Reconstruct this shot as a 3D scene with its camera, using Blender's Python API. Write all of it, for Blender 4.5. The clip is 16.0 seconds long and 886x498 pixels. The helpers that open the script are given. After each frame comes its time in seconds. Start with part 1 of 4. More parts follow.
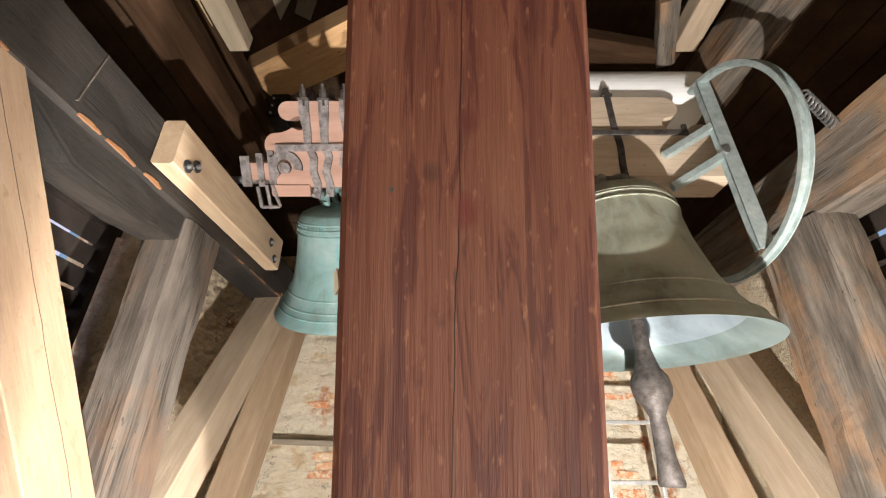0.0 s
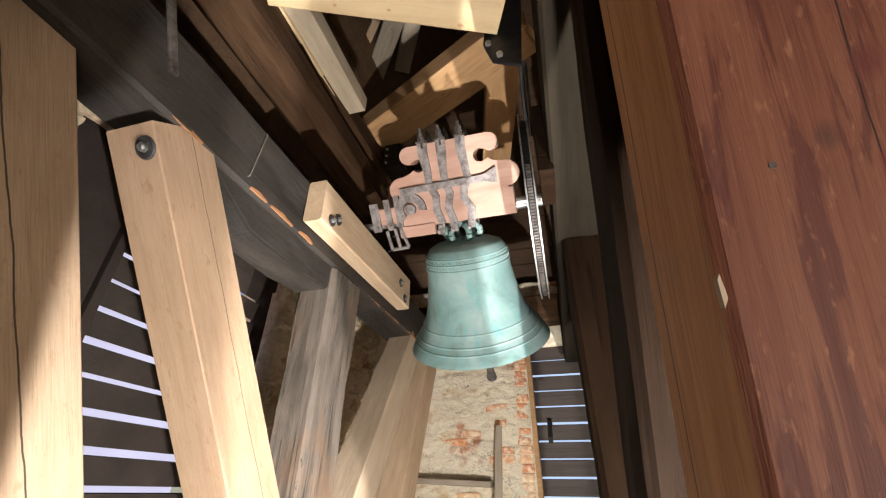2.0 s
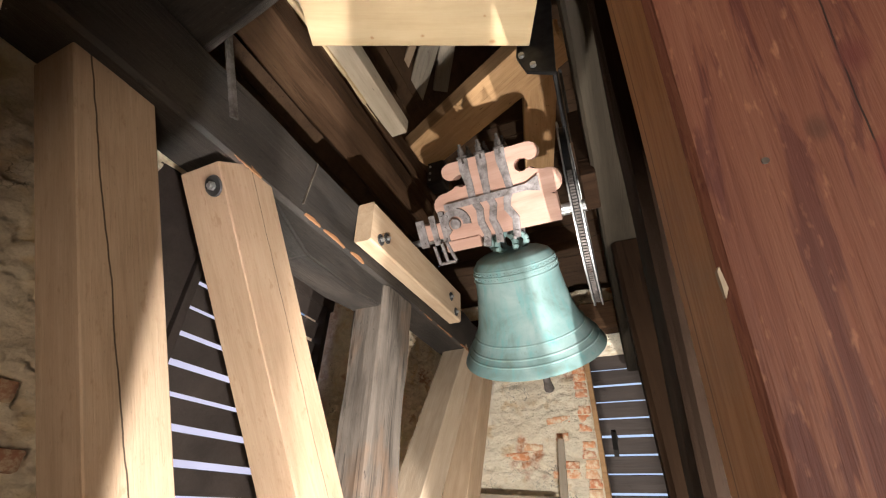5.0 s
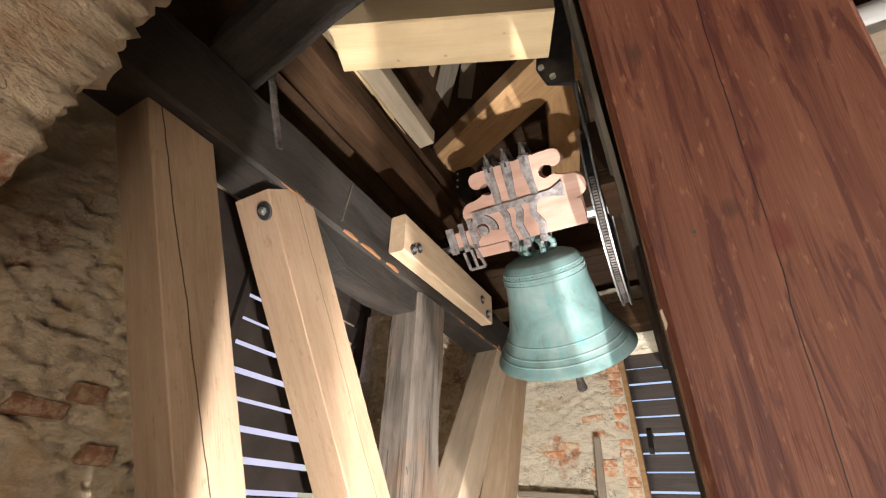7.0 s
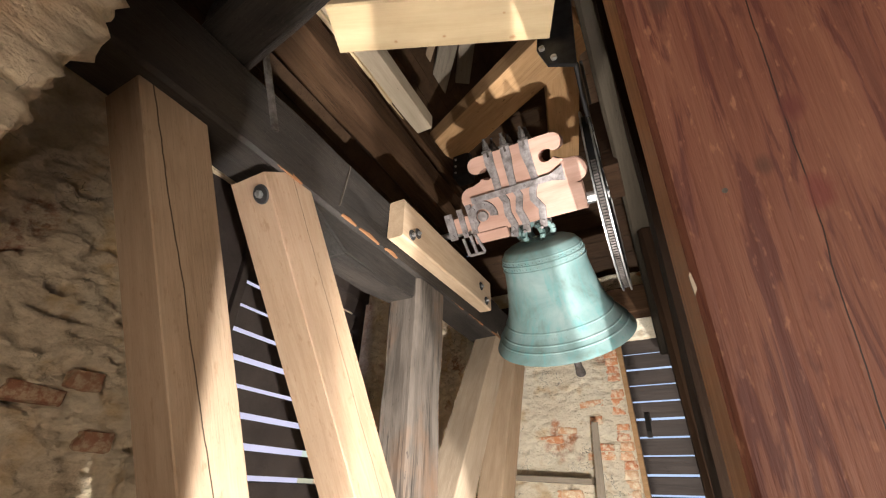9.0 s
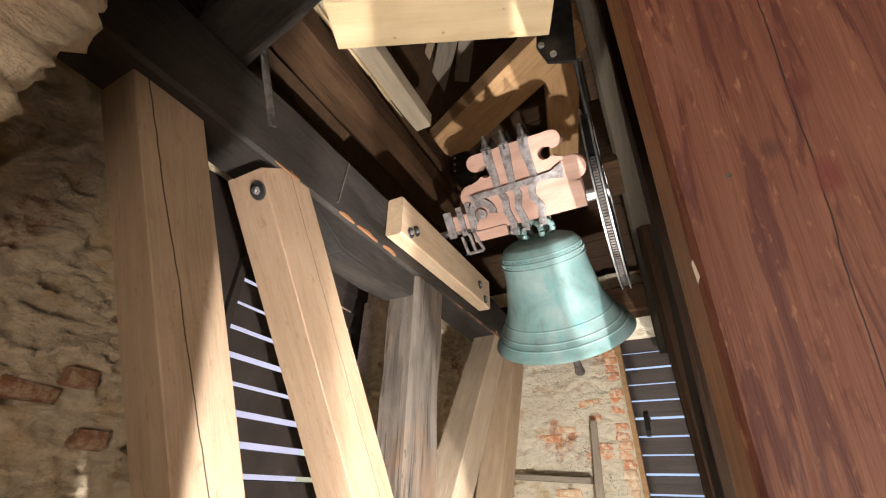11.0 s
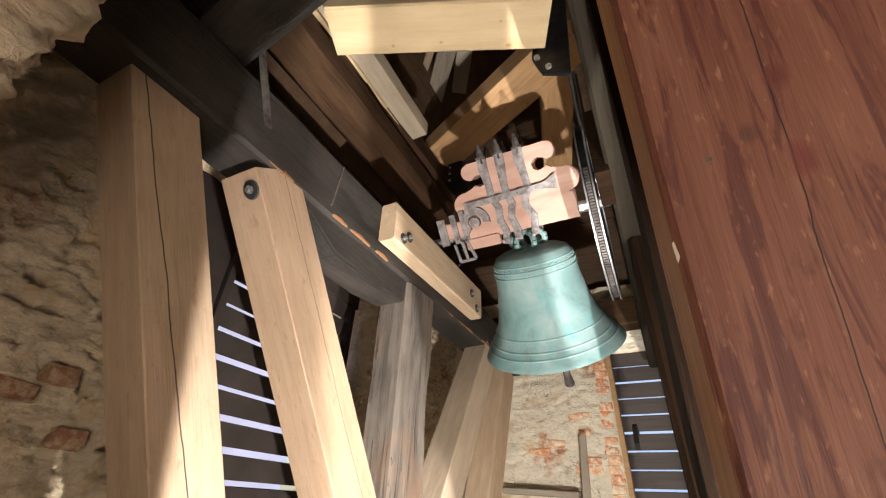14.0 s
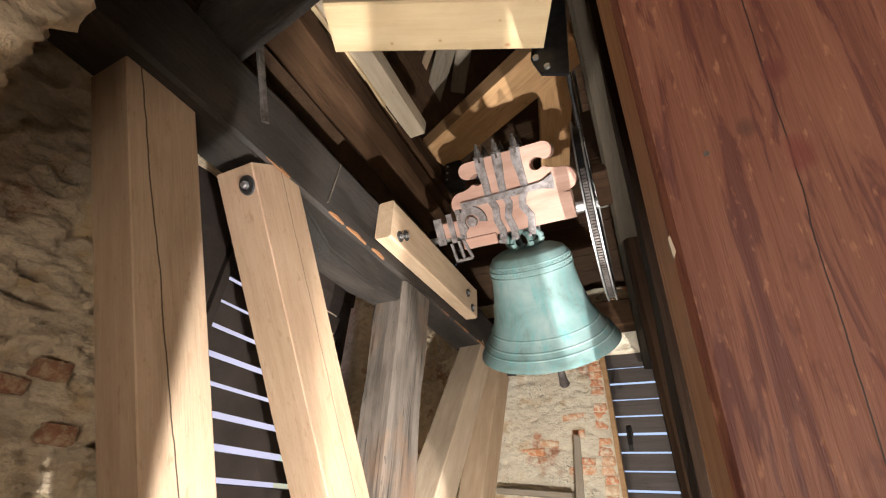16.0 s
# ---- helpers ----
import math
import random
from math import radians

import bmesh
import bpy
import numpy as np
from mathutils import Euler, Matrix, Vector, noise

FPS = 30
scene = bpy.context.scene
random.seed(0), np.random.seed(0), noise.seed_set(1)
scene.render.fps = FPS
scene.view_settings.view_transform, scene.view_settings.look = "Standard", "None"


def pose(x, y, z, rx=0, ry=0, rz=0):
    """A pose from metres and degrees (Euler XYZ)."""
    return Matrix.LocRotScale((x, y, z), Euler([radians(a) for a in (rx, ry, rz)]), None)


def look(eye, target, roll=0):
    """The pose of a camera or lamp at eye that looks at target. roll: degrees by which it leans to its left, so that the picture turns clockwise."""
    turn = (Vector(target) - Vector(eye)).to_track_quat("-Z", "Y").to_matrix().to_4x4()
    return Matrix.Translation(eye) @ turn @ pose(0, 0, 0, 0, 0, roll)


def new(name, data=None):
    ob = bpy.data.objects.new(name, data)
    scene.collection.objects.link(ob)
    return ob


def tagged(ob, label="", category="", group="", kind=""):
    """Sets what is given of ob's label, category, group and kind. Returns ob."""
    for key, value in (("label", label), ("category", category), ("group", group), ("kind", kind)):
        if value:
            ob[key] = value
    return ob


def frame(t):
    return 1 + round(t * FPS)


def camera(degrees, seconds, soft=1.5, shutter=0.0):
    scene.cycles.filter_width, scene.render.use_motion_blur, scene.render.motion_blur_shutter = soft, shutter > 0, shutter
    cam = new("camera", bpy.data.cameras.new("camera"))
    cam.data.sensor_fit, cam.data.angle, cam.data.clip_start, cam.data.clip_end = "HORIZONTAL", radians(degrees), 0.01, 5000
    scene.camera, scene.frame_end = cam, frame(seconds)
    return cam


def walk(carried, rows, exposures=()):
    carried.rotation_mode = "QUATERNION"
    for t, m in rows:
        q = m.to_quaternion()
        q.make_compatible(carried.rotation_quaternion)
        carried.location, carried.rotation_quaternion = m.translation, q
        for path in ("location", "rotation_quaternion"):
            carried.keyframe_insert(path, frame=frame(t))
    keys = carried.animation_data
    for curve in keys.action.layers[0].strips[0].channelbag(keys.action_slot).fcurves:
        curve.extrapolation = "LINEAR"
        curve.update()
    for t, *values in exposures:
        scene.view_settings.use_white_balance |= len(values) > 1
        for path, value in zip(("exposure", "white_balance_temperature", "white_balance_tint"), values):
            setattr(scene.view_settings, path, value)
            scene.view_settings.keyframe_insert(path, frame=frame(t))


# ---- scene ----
cam = camera(94.5, 16.0, 1.2)
METRES, EYE, TILT, LEAN, TURN = 0.5, 1.5, 26.5, 0.0, 0.0
ROWS = [
    (0.0, 0.0, 0.0, 0.0, -0.0, 0.0, 0.0),
    (0.5, -0.0099, -0.0006, 0.0008, 1.2, 0.14, 0.57),
    (1.0, -0.0419, 0.0062, 0.0029, 4.87, 1.13, 2.15),
    (1.5, -0.2544, 0.06, -0.0158, 10.13, 3.12, 4.34),
    (2.0, -0.3556, 0.0723, -0.0064, 14.22, 5.04, 6.25),
    (2.5, -0.3751, 0.0799, -0.0135, 17.33, 6.63, 7.52),
    (3.0, -0.3749, 0.0831, -0.0109, 19.07, 7.81, 8.14),
    (3.5, -0.3684, 0.083, -0.0106, 19.58, 7.98, 8.29),
    (4.0, -0.3684, 0.084, -0.0165, 19.88, 7.9, 8.34),
    (6.5, -0.1617, -0.1729, 0.0203, 25.49, 8.2, 10.39),
    (7.0, -0.1782, -0.2067, 0.0371, 26.25, 8.59, 10.49),
    (7.5, -0.1993, -0.1926, 0.0264, 25.81, 8.13, 10.63),
    (8.0, -0.2106, -0.1902, 0.0186, 25.68, 7.71, 10.67),
    (8.5, -0.222, -0.1885, 0.0168, 25.65, 7.32, 10.76),
    (9.0, -0.2359, -0.178, 0.003, 25.78, 7.03, 10.76),
    (11.5, -0.2426, -0.1521, -0.0193, 25.6, 6.92, 10.56),
    (12.0, -0.2405, -0.1489, -0.0278, 25.34, 7.13, 10.33),
    (12.5, -0.2369, -0.138, -0.0425, 25.1, 7.41, 10.06),
    (13.0, -0.2341, -0.1424, -0.0504, 24.88, 7.8, 9.76),
    (13.5, -0.2358, -0.1472, -0.0603, 24.69, 8.17, 9.49),
    (14.0, -0.2405, -0.1495, -0.0782, 24.59, 8.41, 9.31),
    (14.5, -0.237, -0.1464, -0.082, 24.46, 8.56, 9.09),
    (15.0, -0.2421, -0.1451, -0.079, 24.3, 8.61, 8.88),
    (15.5, -0.2397, -0.1375, -0.0891, 24.14, 8.49, 8.7),
    (16.0, -0.2421, -0.1378, -0.091, 24.05, 8.33, 8.67),
]
walk(cam, [(t, pose(0, 0, EYE, TILT, LEAN, TURN) @ pose(METRES * x, METRES * y, METRES * z, 90 + pitch, roll, yaw)) for t, x, y, z, yaw, pitch, roll in ROWS])

# ---- world and lights ----
def make_world():
    w = bpy.data.worlds.new("sky")
    scene.world = w
    w.use_nodes = True
    nt = w.node_tree
    sky = nt.nodes.new("ShaderNodeTexSky")
    sky.sky_type, sky.sun_disc = "NISHITA", False
    sky.sun_elevation, sky.sun_rotation = radians(38), radians(200)
    nt.links.new(sky.outputs[0], nt.nodes["Background"].inputs[0])
    nt.nodes["Background"].inputs[1].default_value = 0.15


make_world()
sun = new("sun", bpy.data.lights.new("sun", "SUN"))
sun.data.energy, sun.data.angle, sun.data.color = 3.0, radians(0.5), (1.0, 0.95, 0.88)
sun.matrix_world = look((-2, -7, 8), (0, 2, 2))

# two work lamps low beside the red strut, one for each bell, aimed up and to the north
for at, aim, watt, cone, edge in (((-0.096, 0.80, 0.45), (0.030, 1.769, 0.656), 520.0, 179, 0.03), ((0.55, 0.68, 0.27), (1.05, 2.40, 1.90), 880.0, 150, 0.25)):
    lamp = new("work_lamp", bpy.data.lights.new("work_lamp", "SPOT"))
    lamp.data.energy, lamp.data.color, lamp.data.shadow_soft_size = watt, (1.0, 0.945, 0.875), 0.02
    lamp.data.spot_size, lamp.data.spot_blend = radians(cone), edge
    lamp.matrix_world = look(at, aim)

# warm fill lamp added behind the hatch, with no visible source
fill_lamp = new("warm_fill", bpy.data.lights.new("warm_fill", "AREA"))
fill_lamp.data.shape, fill_lamp.data.size, fill_lamp.data.size_y = "RECTANGLE", 0.8, 0.9
fill_lamp.data.energy, fill_lamp.data.color = 30.0, (1.0, 0.84, 0.68)
fill_lamp.matrix_world = look((0.25, -0.75, 0.80), (-0.5, 0.5, 1.7))


# ---- materials ----
def nodes_of(name):
    m = bpy.data.materials.new(name)
    m.use_nodes = True
    nt = m.node_tree
    return m, nt, nt.nodes["Principled BSDF"]


def nd(nt, kind, **kw):
    n = nt.nodes.new(kind)
    for k, v in kw.items():
        n.inputs[k].default_value = v
    return n


def ramp(nt, src, stops):
    r = nt.nodes.new("ShaderNodeValToRGB")
    el = r.color_ramp.elements
    while len(el) < len(stops):
        el.new(0.5)
    for e, (p, c) in zip(el, stops):
        e.position, e.color = p, (*c, 1) if len(c) == 3 else c
    nt.links.new(src, r.inputs[0])
    return r.outputs[0]


def grey(v):
    return (v, v, v)


def mixc(nt, fac, a, b, how="MIX"):
    m = nt.nodes.new("ShaderNodeMix")
    m.data_type, m.blend_type = "RGBA", how
    for i, v in ((0, fac), (6, a), (7, b)):
        if isinstance(v, bpy.types.NodeSocket):
            nt.links.new(v, m.inputs[i])
        else:
            m.inputs[i].default_value = v if i == 0 else (*v, 1)
    return m.outputs[2]


def coords(nt, scale, jitter=True):
    tc = nt.nodes.new("ShaderNodeTexCoord")
    mp = nt.nodes.new("ShaderNodeMapping")
    mp.inputs["Scale"].default_value = scale
    src = tc.outputs["Object"]
    if jitter:
        info = nt.nodes.new("ShaderNodeObjectInfo")
        mul = nt.nodes.new("ShaderNodeMath")
        mul.operation = "MULTIPLY"
        mul.inputs[1].default_value = 37.0
        nt.links.new(info.outputs["Random"], mul.inputs[0])
        add = nt.nodes.new("ShaderNodeVectorMath")
        nt.links.new(src, add.inputs[0])
        nt.links.new(mul.outputs[0], add.inputs[1])
        src = add.outputs[0]
    nt.links.new(src, mp.inputs["Vector"])
    return mp.outputs[0]


def noise_tex(nt, vec, scale, detail=6, rough=0.6, dist=0.0):
    n = nd(nt, "ShaderNodeTexNoise", Scale=scale, Detail=detail, Roughness=rough, Distortion=dist)
    nt.links.new(vec, n.inputs["Vector"])
    return n.outputs["Fac"]


def bump(nt, bsdf, height, strength, dist, under=None):
    b = nd(nt, "ShaderNodeBump", Strength=strength, Distance=dist)
    nt.links.new(height, b.inputs["Height"])
    if under is not None:
        nt.links.new(under, b.inputs["Normal"])
    nt.links.new(b.outputs[0], bsdf.inputs["Normal"])
    return b.outputs[0]


def wood(name, dark, mid, light, stain=None, grain=16.0, rough=0.7, cracks=0.0, contrast=(0.3, 0.72), relief=0.5, band=0.4, stretch=0.14, split=None, knots=(), nicks=None, streak=None, sheen=0.3):
    """Timber with its grain along local X: broad growth bands, fine fibres, stains and drying cracks."""
    m, nt, b = nodes_of(name)
    bands = noise_tex(nt, coords(nt, (stretch, 1, 1)), grain, 5, 0.6, 0.5)
    col = ramp(nt, bands, [(contrast[0], dark), (0.5 * (contrast[0] + contrast[1]), mid), (contrast[1], light)])
    fibre = noise_tex(nt, coords(nt, (1.6, 46, 46)), 3.2, 5, 0.7)
    col = mixc(nt, band, col, ramp(nt, fibre, [(0.25, [c * 0.55 for c in mid]), (0.7, light)]), "MIX")
    patch = noise_tex(nt, coords(nt, (0.8, 1.6, 1.6)), 2.3, 5, 0.6)
    if stain:
        f = ramp(nt, patch, [(0.48, grey(0)), (0.66, grey(0.6))])
        col = mixc(nt, f, col, stain)
    else:
        col = mixc(nt, 0.35, col, ramp(nt, patch, [(0.3, [c * 0.6 for c in mid]), (0.7, light)]))
    h = fibre
    if cracks:
        cr = noise_tex(nt, coords(nt, (0.22, 9, 9)), 2.0, 3, 0.5)
        line = ramp(nt, cr, [(0.484, grey(1)), (0.5, grey(0)), (0.516, grey(1))])
        some = ramp(nt, noise_tex(nt, coords(nt, (0.9, 3.2, 3.2)), 1.9, 4, 0.6), [(0.44, grey(0.08)), (0.60, grey(1))])
        inv = mixc(nt, 1.0, ramp(nt, line, [(0.0, grey(cracks)), (1.0, grey(0))]), some, "MULTIPLY")
        col = mixc(nt, inv, col, [c * 0.25 for c in dark])
        cr2 = noise_tex(nt, coords(nt, (0.35, 26, 26)), 2.0, 4, 0.6)
        line2 = ramp(nt, cr2, [(0.40, grey(1)), (0.45, grey(0))])
        col = mixc(nt, mixc(nt, 1.0, mixc(nt, 1.0, line2, grey(cracks * 0.5), "MULTIPLY"), some, "MULTIPLY"), col, [c * 0.5 for c in dark])
        h = mixc(nt, 1.0, fibre, line, "MULTIPLY")
        pits = noise_tex(nt, coords(nt, (5, 14, 14)), 4.0, 4, 0.6)
        col = mixc(nt, ramp(nt, pits, [(0.66, grey(0)), (0.72, grey(0.7))]), col, [c * 0.4 for c in dark])
    if streak:
        run = noise_tex(nt, coords(nt, (2.4, 24, 24)), 2.4, 4, 0.6, 1.0)
        col = mixc(nt, ramp(nt, run, [(0.52, grey(0)), (0.59, grey(0.72))]), col, streak)
    if nicks:
        nick = noise_tex(nt, coords(nt, (9, 26, 26)), 6.0, 3, 0.5)
        col = mixc(nt, ramp(nt, nick, [(0.62, grey(0)), (0.74, grey(0.32))]), col, nicks)
        dent = noise_tex(nt, coords(nt, (3, 8, 8)), 5.0, 4, 0.6)
        col = mixc(nt, ramp(nt, dent, [(0.30, grey(0.7)), (0.40, grey(0))]), col, dark)
    if split or knots:
        tc = nt.nodes.new("ShaderNodeTexCoord")
        sep = nt.nodes.new("ShaderNodeSeparateXYZ")
        nt.links.new(tc.outputs["Object"], sep.inputs[0])
    if split:
        # one long drying crack that wanders across the face: axis, place at x = 0, slope, wander, half width
        axis, c0, c1, wander, half = split
        wig = nd(nt, "ShaderNodeTexNoise", Scale=2.6, Detail=6.0, Roughness=0.55)
        only = nt.nodes.new("ShaderNodeCombineXYZ")
        nt.links.new(sep.outputs["X"], only.inputs[0])
        nt.links.new(only.outputs[0], wig.inputs["Vector"])

        def calc(op, a, c):
            n = nt.nodes.new("ShaderNodeMath")
            n.operation = op
            for i, q in ((0, a), (1, c)):
                if isinstance(q, bpy.types.NodeSocket):
                    nt.links.new(q, n.inputs[i])
                else:
                    n.inputs[i].default_value = q
            return n.outputs[0]

        line = calc("ADD", calc("MULTIPLY", sep.outputs["X"], c1), calc("MULTIPLY", wig.outputs["Fac"], wander))
        away = calc("ABSOLUTE", calc("SUBTRACT", calc("SUBTRACT", sep.outputs[axis], line), c0 - wander * 0.5), 0.0)
        gap = ramp(nt, calc("DIVIDE", away, half * 4), [(0.16, grey(1)), (0.34, grey(0))])
        col = mixc(nt, gap, col, [c * 0.18 for c in dark])
    for kx, ky, kr, kc in knots:
        vd = nt.nodes.new("ShaderNodeVectorMath")
        vd.operation = "DISTANCE"
        cut = nt.nodes.new("ShaderNodeVectorMath")
        cut.operation = "MULTIPLY"
        cut.inputs[1].default_value = (0.75, 1, 0)
        nt.links.new(tc.outputs["Object"], cut.inputs[0])
        nt.links.new(cut.outputs[0], vd.inputs[0])
        vd.inputs[1].default_value = (kx * 0.75, ky, 0)
        wob = nt.nodes.new("ShaderNodeMath")
        wob.operation = "MULTIPLY_ADD"
        nt.links.new(noise_tex(nt, coords(nt, (1, 1, 1), False), 70, 3, 0.5), wob.inputs[0])
        wob.inputs[1].default_value = kr * 1.2
        nt.links.new(vd.outputs["Value"], wob.inputs[2])
        spot = ramp(nt, wob.outputs[0], [(kr * 1.1, grey(0.85)), (kr * 1.9, grey(0))])
        col = mixc(nt, spot, col, kc)
    nt.links.new(col, b.inputs["Base Color"])
    nt.links.new(ramp(nt, fibre, [(0.2, grey(min(1, rough + 0.15))), (0.8, grey(rough - 0.1))]), b.inputs["Roughness"])
    b.inputs["Specular IOR Level"].default_value = sheen
    first = bump(nt, b, h, relief, 0.004)
    bump(nt, b, bands, relief * 0.6, 0.008, first)
    return m


def metal(name, col, worn, rough=0.5, metallic=0.8, scale=14.0, relief=0.25):
    m, nt, b = nodes_of(name)
    v = coords(nt, (1, 1, 1))
    f = noise_tex(nt, v, scale, 7, 0.65)
    col = ramp(nt, f, [(0.35, worn), (0.62, col)])
    fine = noise_tex(nt, v, scale * 9, 4, 0.6)
    col = mixc(nt, 0.25, col, ramp(nt, fine, [(0.3, worn), (0.7, (0.9, 0.9, 0.9))]), "MULTIPLY")
    nt.links.new(col, b.inputs["Base Color"])
    nt.links.new(ramp(nt, f, [(0.3, grey(min(1, rough + 0.25))), (0.7, grey(rough))]), b.inputs["Roughness"])
    b.inputs["Metallic"].default_value = metallic
    bump(nt, b, fine, relief, 0.002)
    return m


def patina(name, base, pale, dark, vivid, rough=0.6, metallic=0.25):
    """Bronze under verdigris: cloudy patina, streaks running down, brown bare spots."""
    m, nt, b = nodes_of(name)
    v = coords(nt, (1, 1, 1), False)
    cloud = noise_tex(nt, v, 4.0, 7, 0.62, 0.6)
    col = ramp(nt, cloud, [(0.3, dark), (0.48, base), (0.72, pale)])
    streak = noise_tex(nt, coords(nt, (9, 9, 0.9), False), 2.2, 5, 0.6)
    col = mixc(nt, ramp(nt, streak, [(0.52, grey(0)), (0.7, grey(0.7))]), col, vivid)
    spots = noise_tex(nt, v, 26, 6, 0.7)
    col = mixc(nt, ramp(nt, spots, [(0.6, grey(0)), (0.75, grey(0.6))]), col, dark)
    nt.links.new(col, b.inputs["Base Color"])
    nt.links.new(ramp(nt, cloud, [(0.3, grey(rough - 0.15)), (0.7, grey(rough + 0.1))]), b.inputs["Roughness"])
    b.inputs["Metallic"].default_value = metallic
    bump(nt, b, spots, 0.25, 0.003)
    return m


def masonry(name, pale, mid, dirt, red, crumbs=0.0):
    """Lime plaster over rubble: the mesh attribute 'bare' marks where the coat has fallen off."""
    m, nt, b = nodes_of(name)
    v = coords(nt, (1, 1, 1), False)
    big = noise_tex(nt, v, 2.2, 6, 0.6)
    fine = noise_tex(nt, v, 38, 8, 0.7)
    col = ramp(nt, big, [(0.3, dirt), (0.5, mid), (0.68, pale)])
    col = mixc(nt, 0.45, col, ramp(nt, fine, [(0.25, dirt), (0.6, pale)]))
    ochre = noise_tex(nt, v, 5.5, 3, 0.5)
    col = mixc(nt, ramp(nt, ochre, [(0.56, grey(0)), (0.68, grey(0.65))]), col, (0.66, 0.47, 0.24))
    att = nt.nodes.new("ShaderNodeAttribute")
    att.attribute_name = "bare"
    brickc = ramp(nt, noise_tex(nt, v, 16, 6, 0.65), [(0.3, [c * 0.55 for c in red]), (0.6, red), (0.75, pale)])
    broken = ramp(nt, noise_tex(nt, v, 11, 6, 0.7), [(0.40, grey(0)), (0.56, grey(0.9))])
    gone = mixc(nt, 1.0, att.outputs["Color"], broken, "MULTIPLY")
    col = mixc(nt, gone, col, brickc)
    vor = nt.nodes.new("ShaderNodeTexVoronoi")
    vor.feature = "DISTANCE_TO_EDGE"
    vor.inputs["Scale"].default_value = 4.6
    warp = nt.nodes.new("ShaderNodeVectorMath")
    nn = nd(nt, "ShaderNodeTexNoise", Scale=7.0, Detail=5.0)
    nt.links.new(v, nn.inputs["Vector"])
    sc = nt.nodes.new("ShaderNodeVectorMath")
    sc.operation = "SCALE"
    sc.inputs["Scale"].default_value = 0.45
    nt.links.new(nn.outputs["Color"], sc.inputs[0])
    nt.links.new(v, warp.inputs[0])
    nt.links.new(sc.outputs[0], warp.inputs[1])
    nt.links.new(warp.outputs[0], vor.inputs["Vector"])
    keep = ramp(nt, noise_tex(nt, v, 3.0, 3, 0.5), [(0.50, grey(0)), (0.60, grey(0.9))])
    line = ramp(nt, vor.outputs["Distance"], [(0.0, grey(1)), (0.016, grey(0))])
    both = mixc(nt, 1.0, line, keep, "MULTIPLY")
    col = mixc(nt, both, col, (0.06, 0.045, 0.03))
    nt.links.new(col, b.inputs["Base Color"])
    b.inputs["Roughness"].default_value = 0.95
    b.inputs["Specular IOR Level"].default_value = 0.1
    first = bump(nt, b, fine, 0.9, 0.022)
    mid_rel = noise_tex(nt, coords(nt, (1, 1, 1.8), False), 14, 6, 0.65)
    second = bump(nt, b, mid_rel, 0.9, 0.04, first)
    if crumbs:
        bits = noise_tex(nt, coords(nt, (1, 1, 2.0), False), 26, 5, 0.7)
        bump(nt, b, bits, crumbs, 0.02, second)
    return m


def plain(name, col, rough=0.6, metallic=0.0, vary=0.15, scale=20.0):
    m, nt, b = nodes_of(name)
    f = noise_tex(nt, coords(nt, (1, 1, 1)), scale, 5, 0.6)
    nt.links.new(ramp(nt, f, [(0.3, [c * (1 - vary) for c in col]), (0.7, [min(1, c * (1 + vary)) for c in col])]), b.inputs["Base Color"])
    b.inputs["Roughness"].default_value, b.inputs["Metallic"].default_value = rough, metallic
    bump(nt, b, f, 0.15, 0.002)
    return m


PINE = wood("new_pine", (0.35, 0.23, 0.14), (0.46, 0.33, 0.22), (0.54, 0.41, 0.285), grain=26, relief=0.25, band=0.3)
PINE_JOIST = wood("joist_pine", (0.42, 0.30, 0.165), (0.50, 0.375, 0.22), (0.56, 0.44, 0.275), grain=12, relief=0.2, band=0.15, stretch=0.08,
                  knots=((0.33, 0.085, 0.008, (0.30, 0.17, 0.08)), (0.60, 0.075, 0.007, (0.32, 0.18, 0.09)), (0.92, -0.03, 0.006, (0.30, 0.17, 0.08)), (0.97, 0.105, 0.012, (0.28, 0.15, 0.07))))
PINE_DUSTY = wood("dusty_pine", (0.281, 0.2, 0.13), (0.389, 0.297, 0.211), (0.475, 0.383, 0.286), grain=24, relief=0.6, band=0.4)
PINE_SPLIT = wood("split_pine", (0.273, 0.183, 0.116), (0.379, 0.271, 0.185), (0.463, 0.349, 0.252), grain=24, relief=0.6, band=0.4, split=("Z", 0.062, -0.046, 0.03, 0.0022), nicks=(0.15, 0.10, 0.065))
PINE_BOLTED = wood("bolted_pine", (0.213, 0.132, 0.0791), (0.294, 0.199, 0.131), (0.343, 0.249, 0.172), grain=26, relief=0.3, band=0.3, split=("Z", 0.03, 0.0, 0.03, 0.0013), nicks=(0.14, 0.09, 0.055))
OAK_GREY = wood("weathered_oak", (0.0273, 0.0221, 0.0181), (0.109, 0.0918, 0.0767), (0.226, 0.194, 0.161), stain=(0.30, 0.16, 0.075), grain=15, cracks=0.8, relief=0.6, band=0.3, rough=0.8, sheen=0.15)
OAK_BLACK = wood("blackened_oak", (0.006, 0.005, 0.0045), (0.016, 0.014, 0.0125), (0.036, 0.032, 0.030), stain=(0.045, 0.036, 0.030), grain=7, cracks=0.55, relief=0.5, band=0.35, stretch=0.3, rough=0.62, sheen=0.3, nicks=(0.10, 0.075, 0.055))
OAK_BROWN = wood("brown_oak", (0.012, 0.006, 0.003), (0.035, 0.0175, 0.009), (0.078, 0.044, 0.024), grain=14, cracks=0.7, relief=0.6, band=0.3, rough=0.8, sheen=0.1)
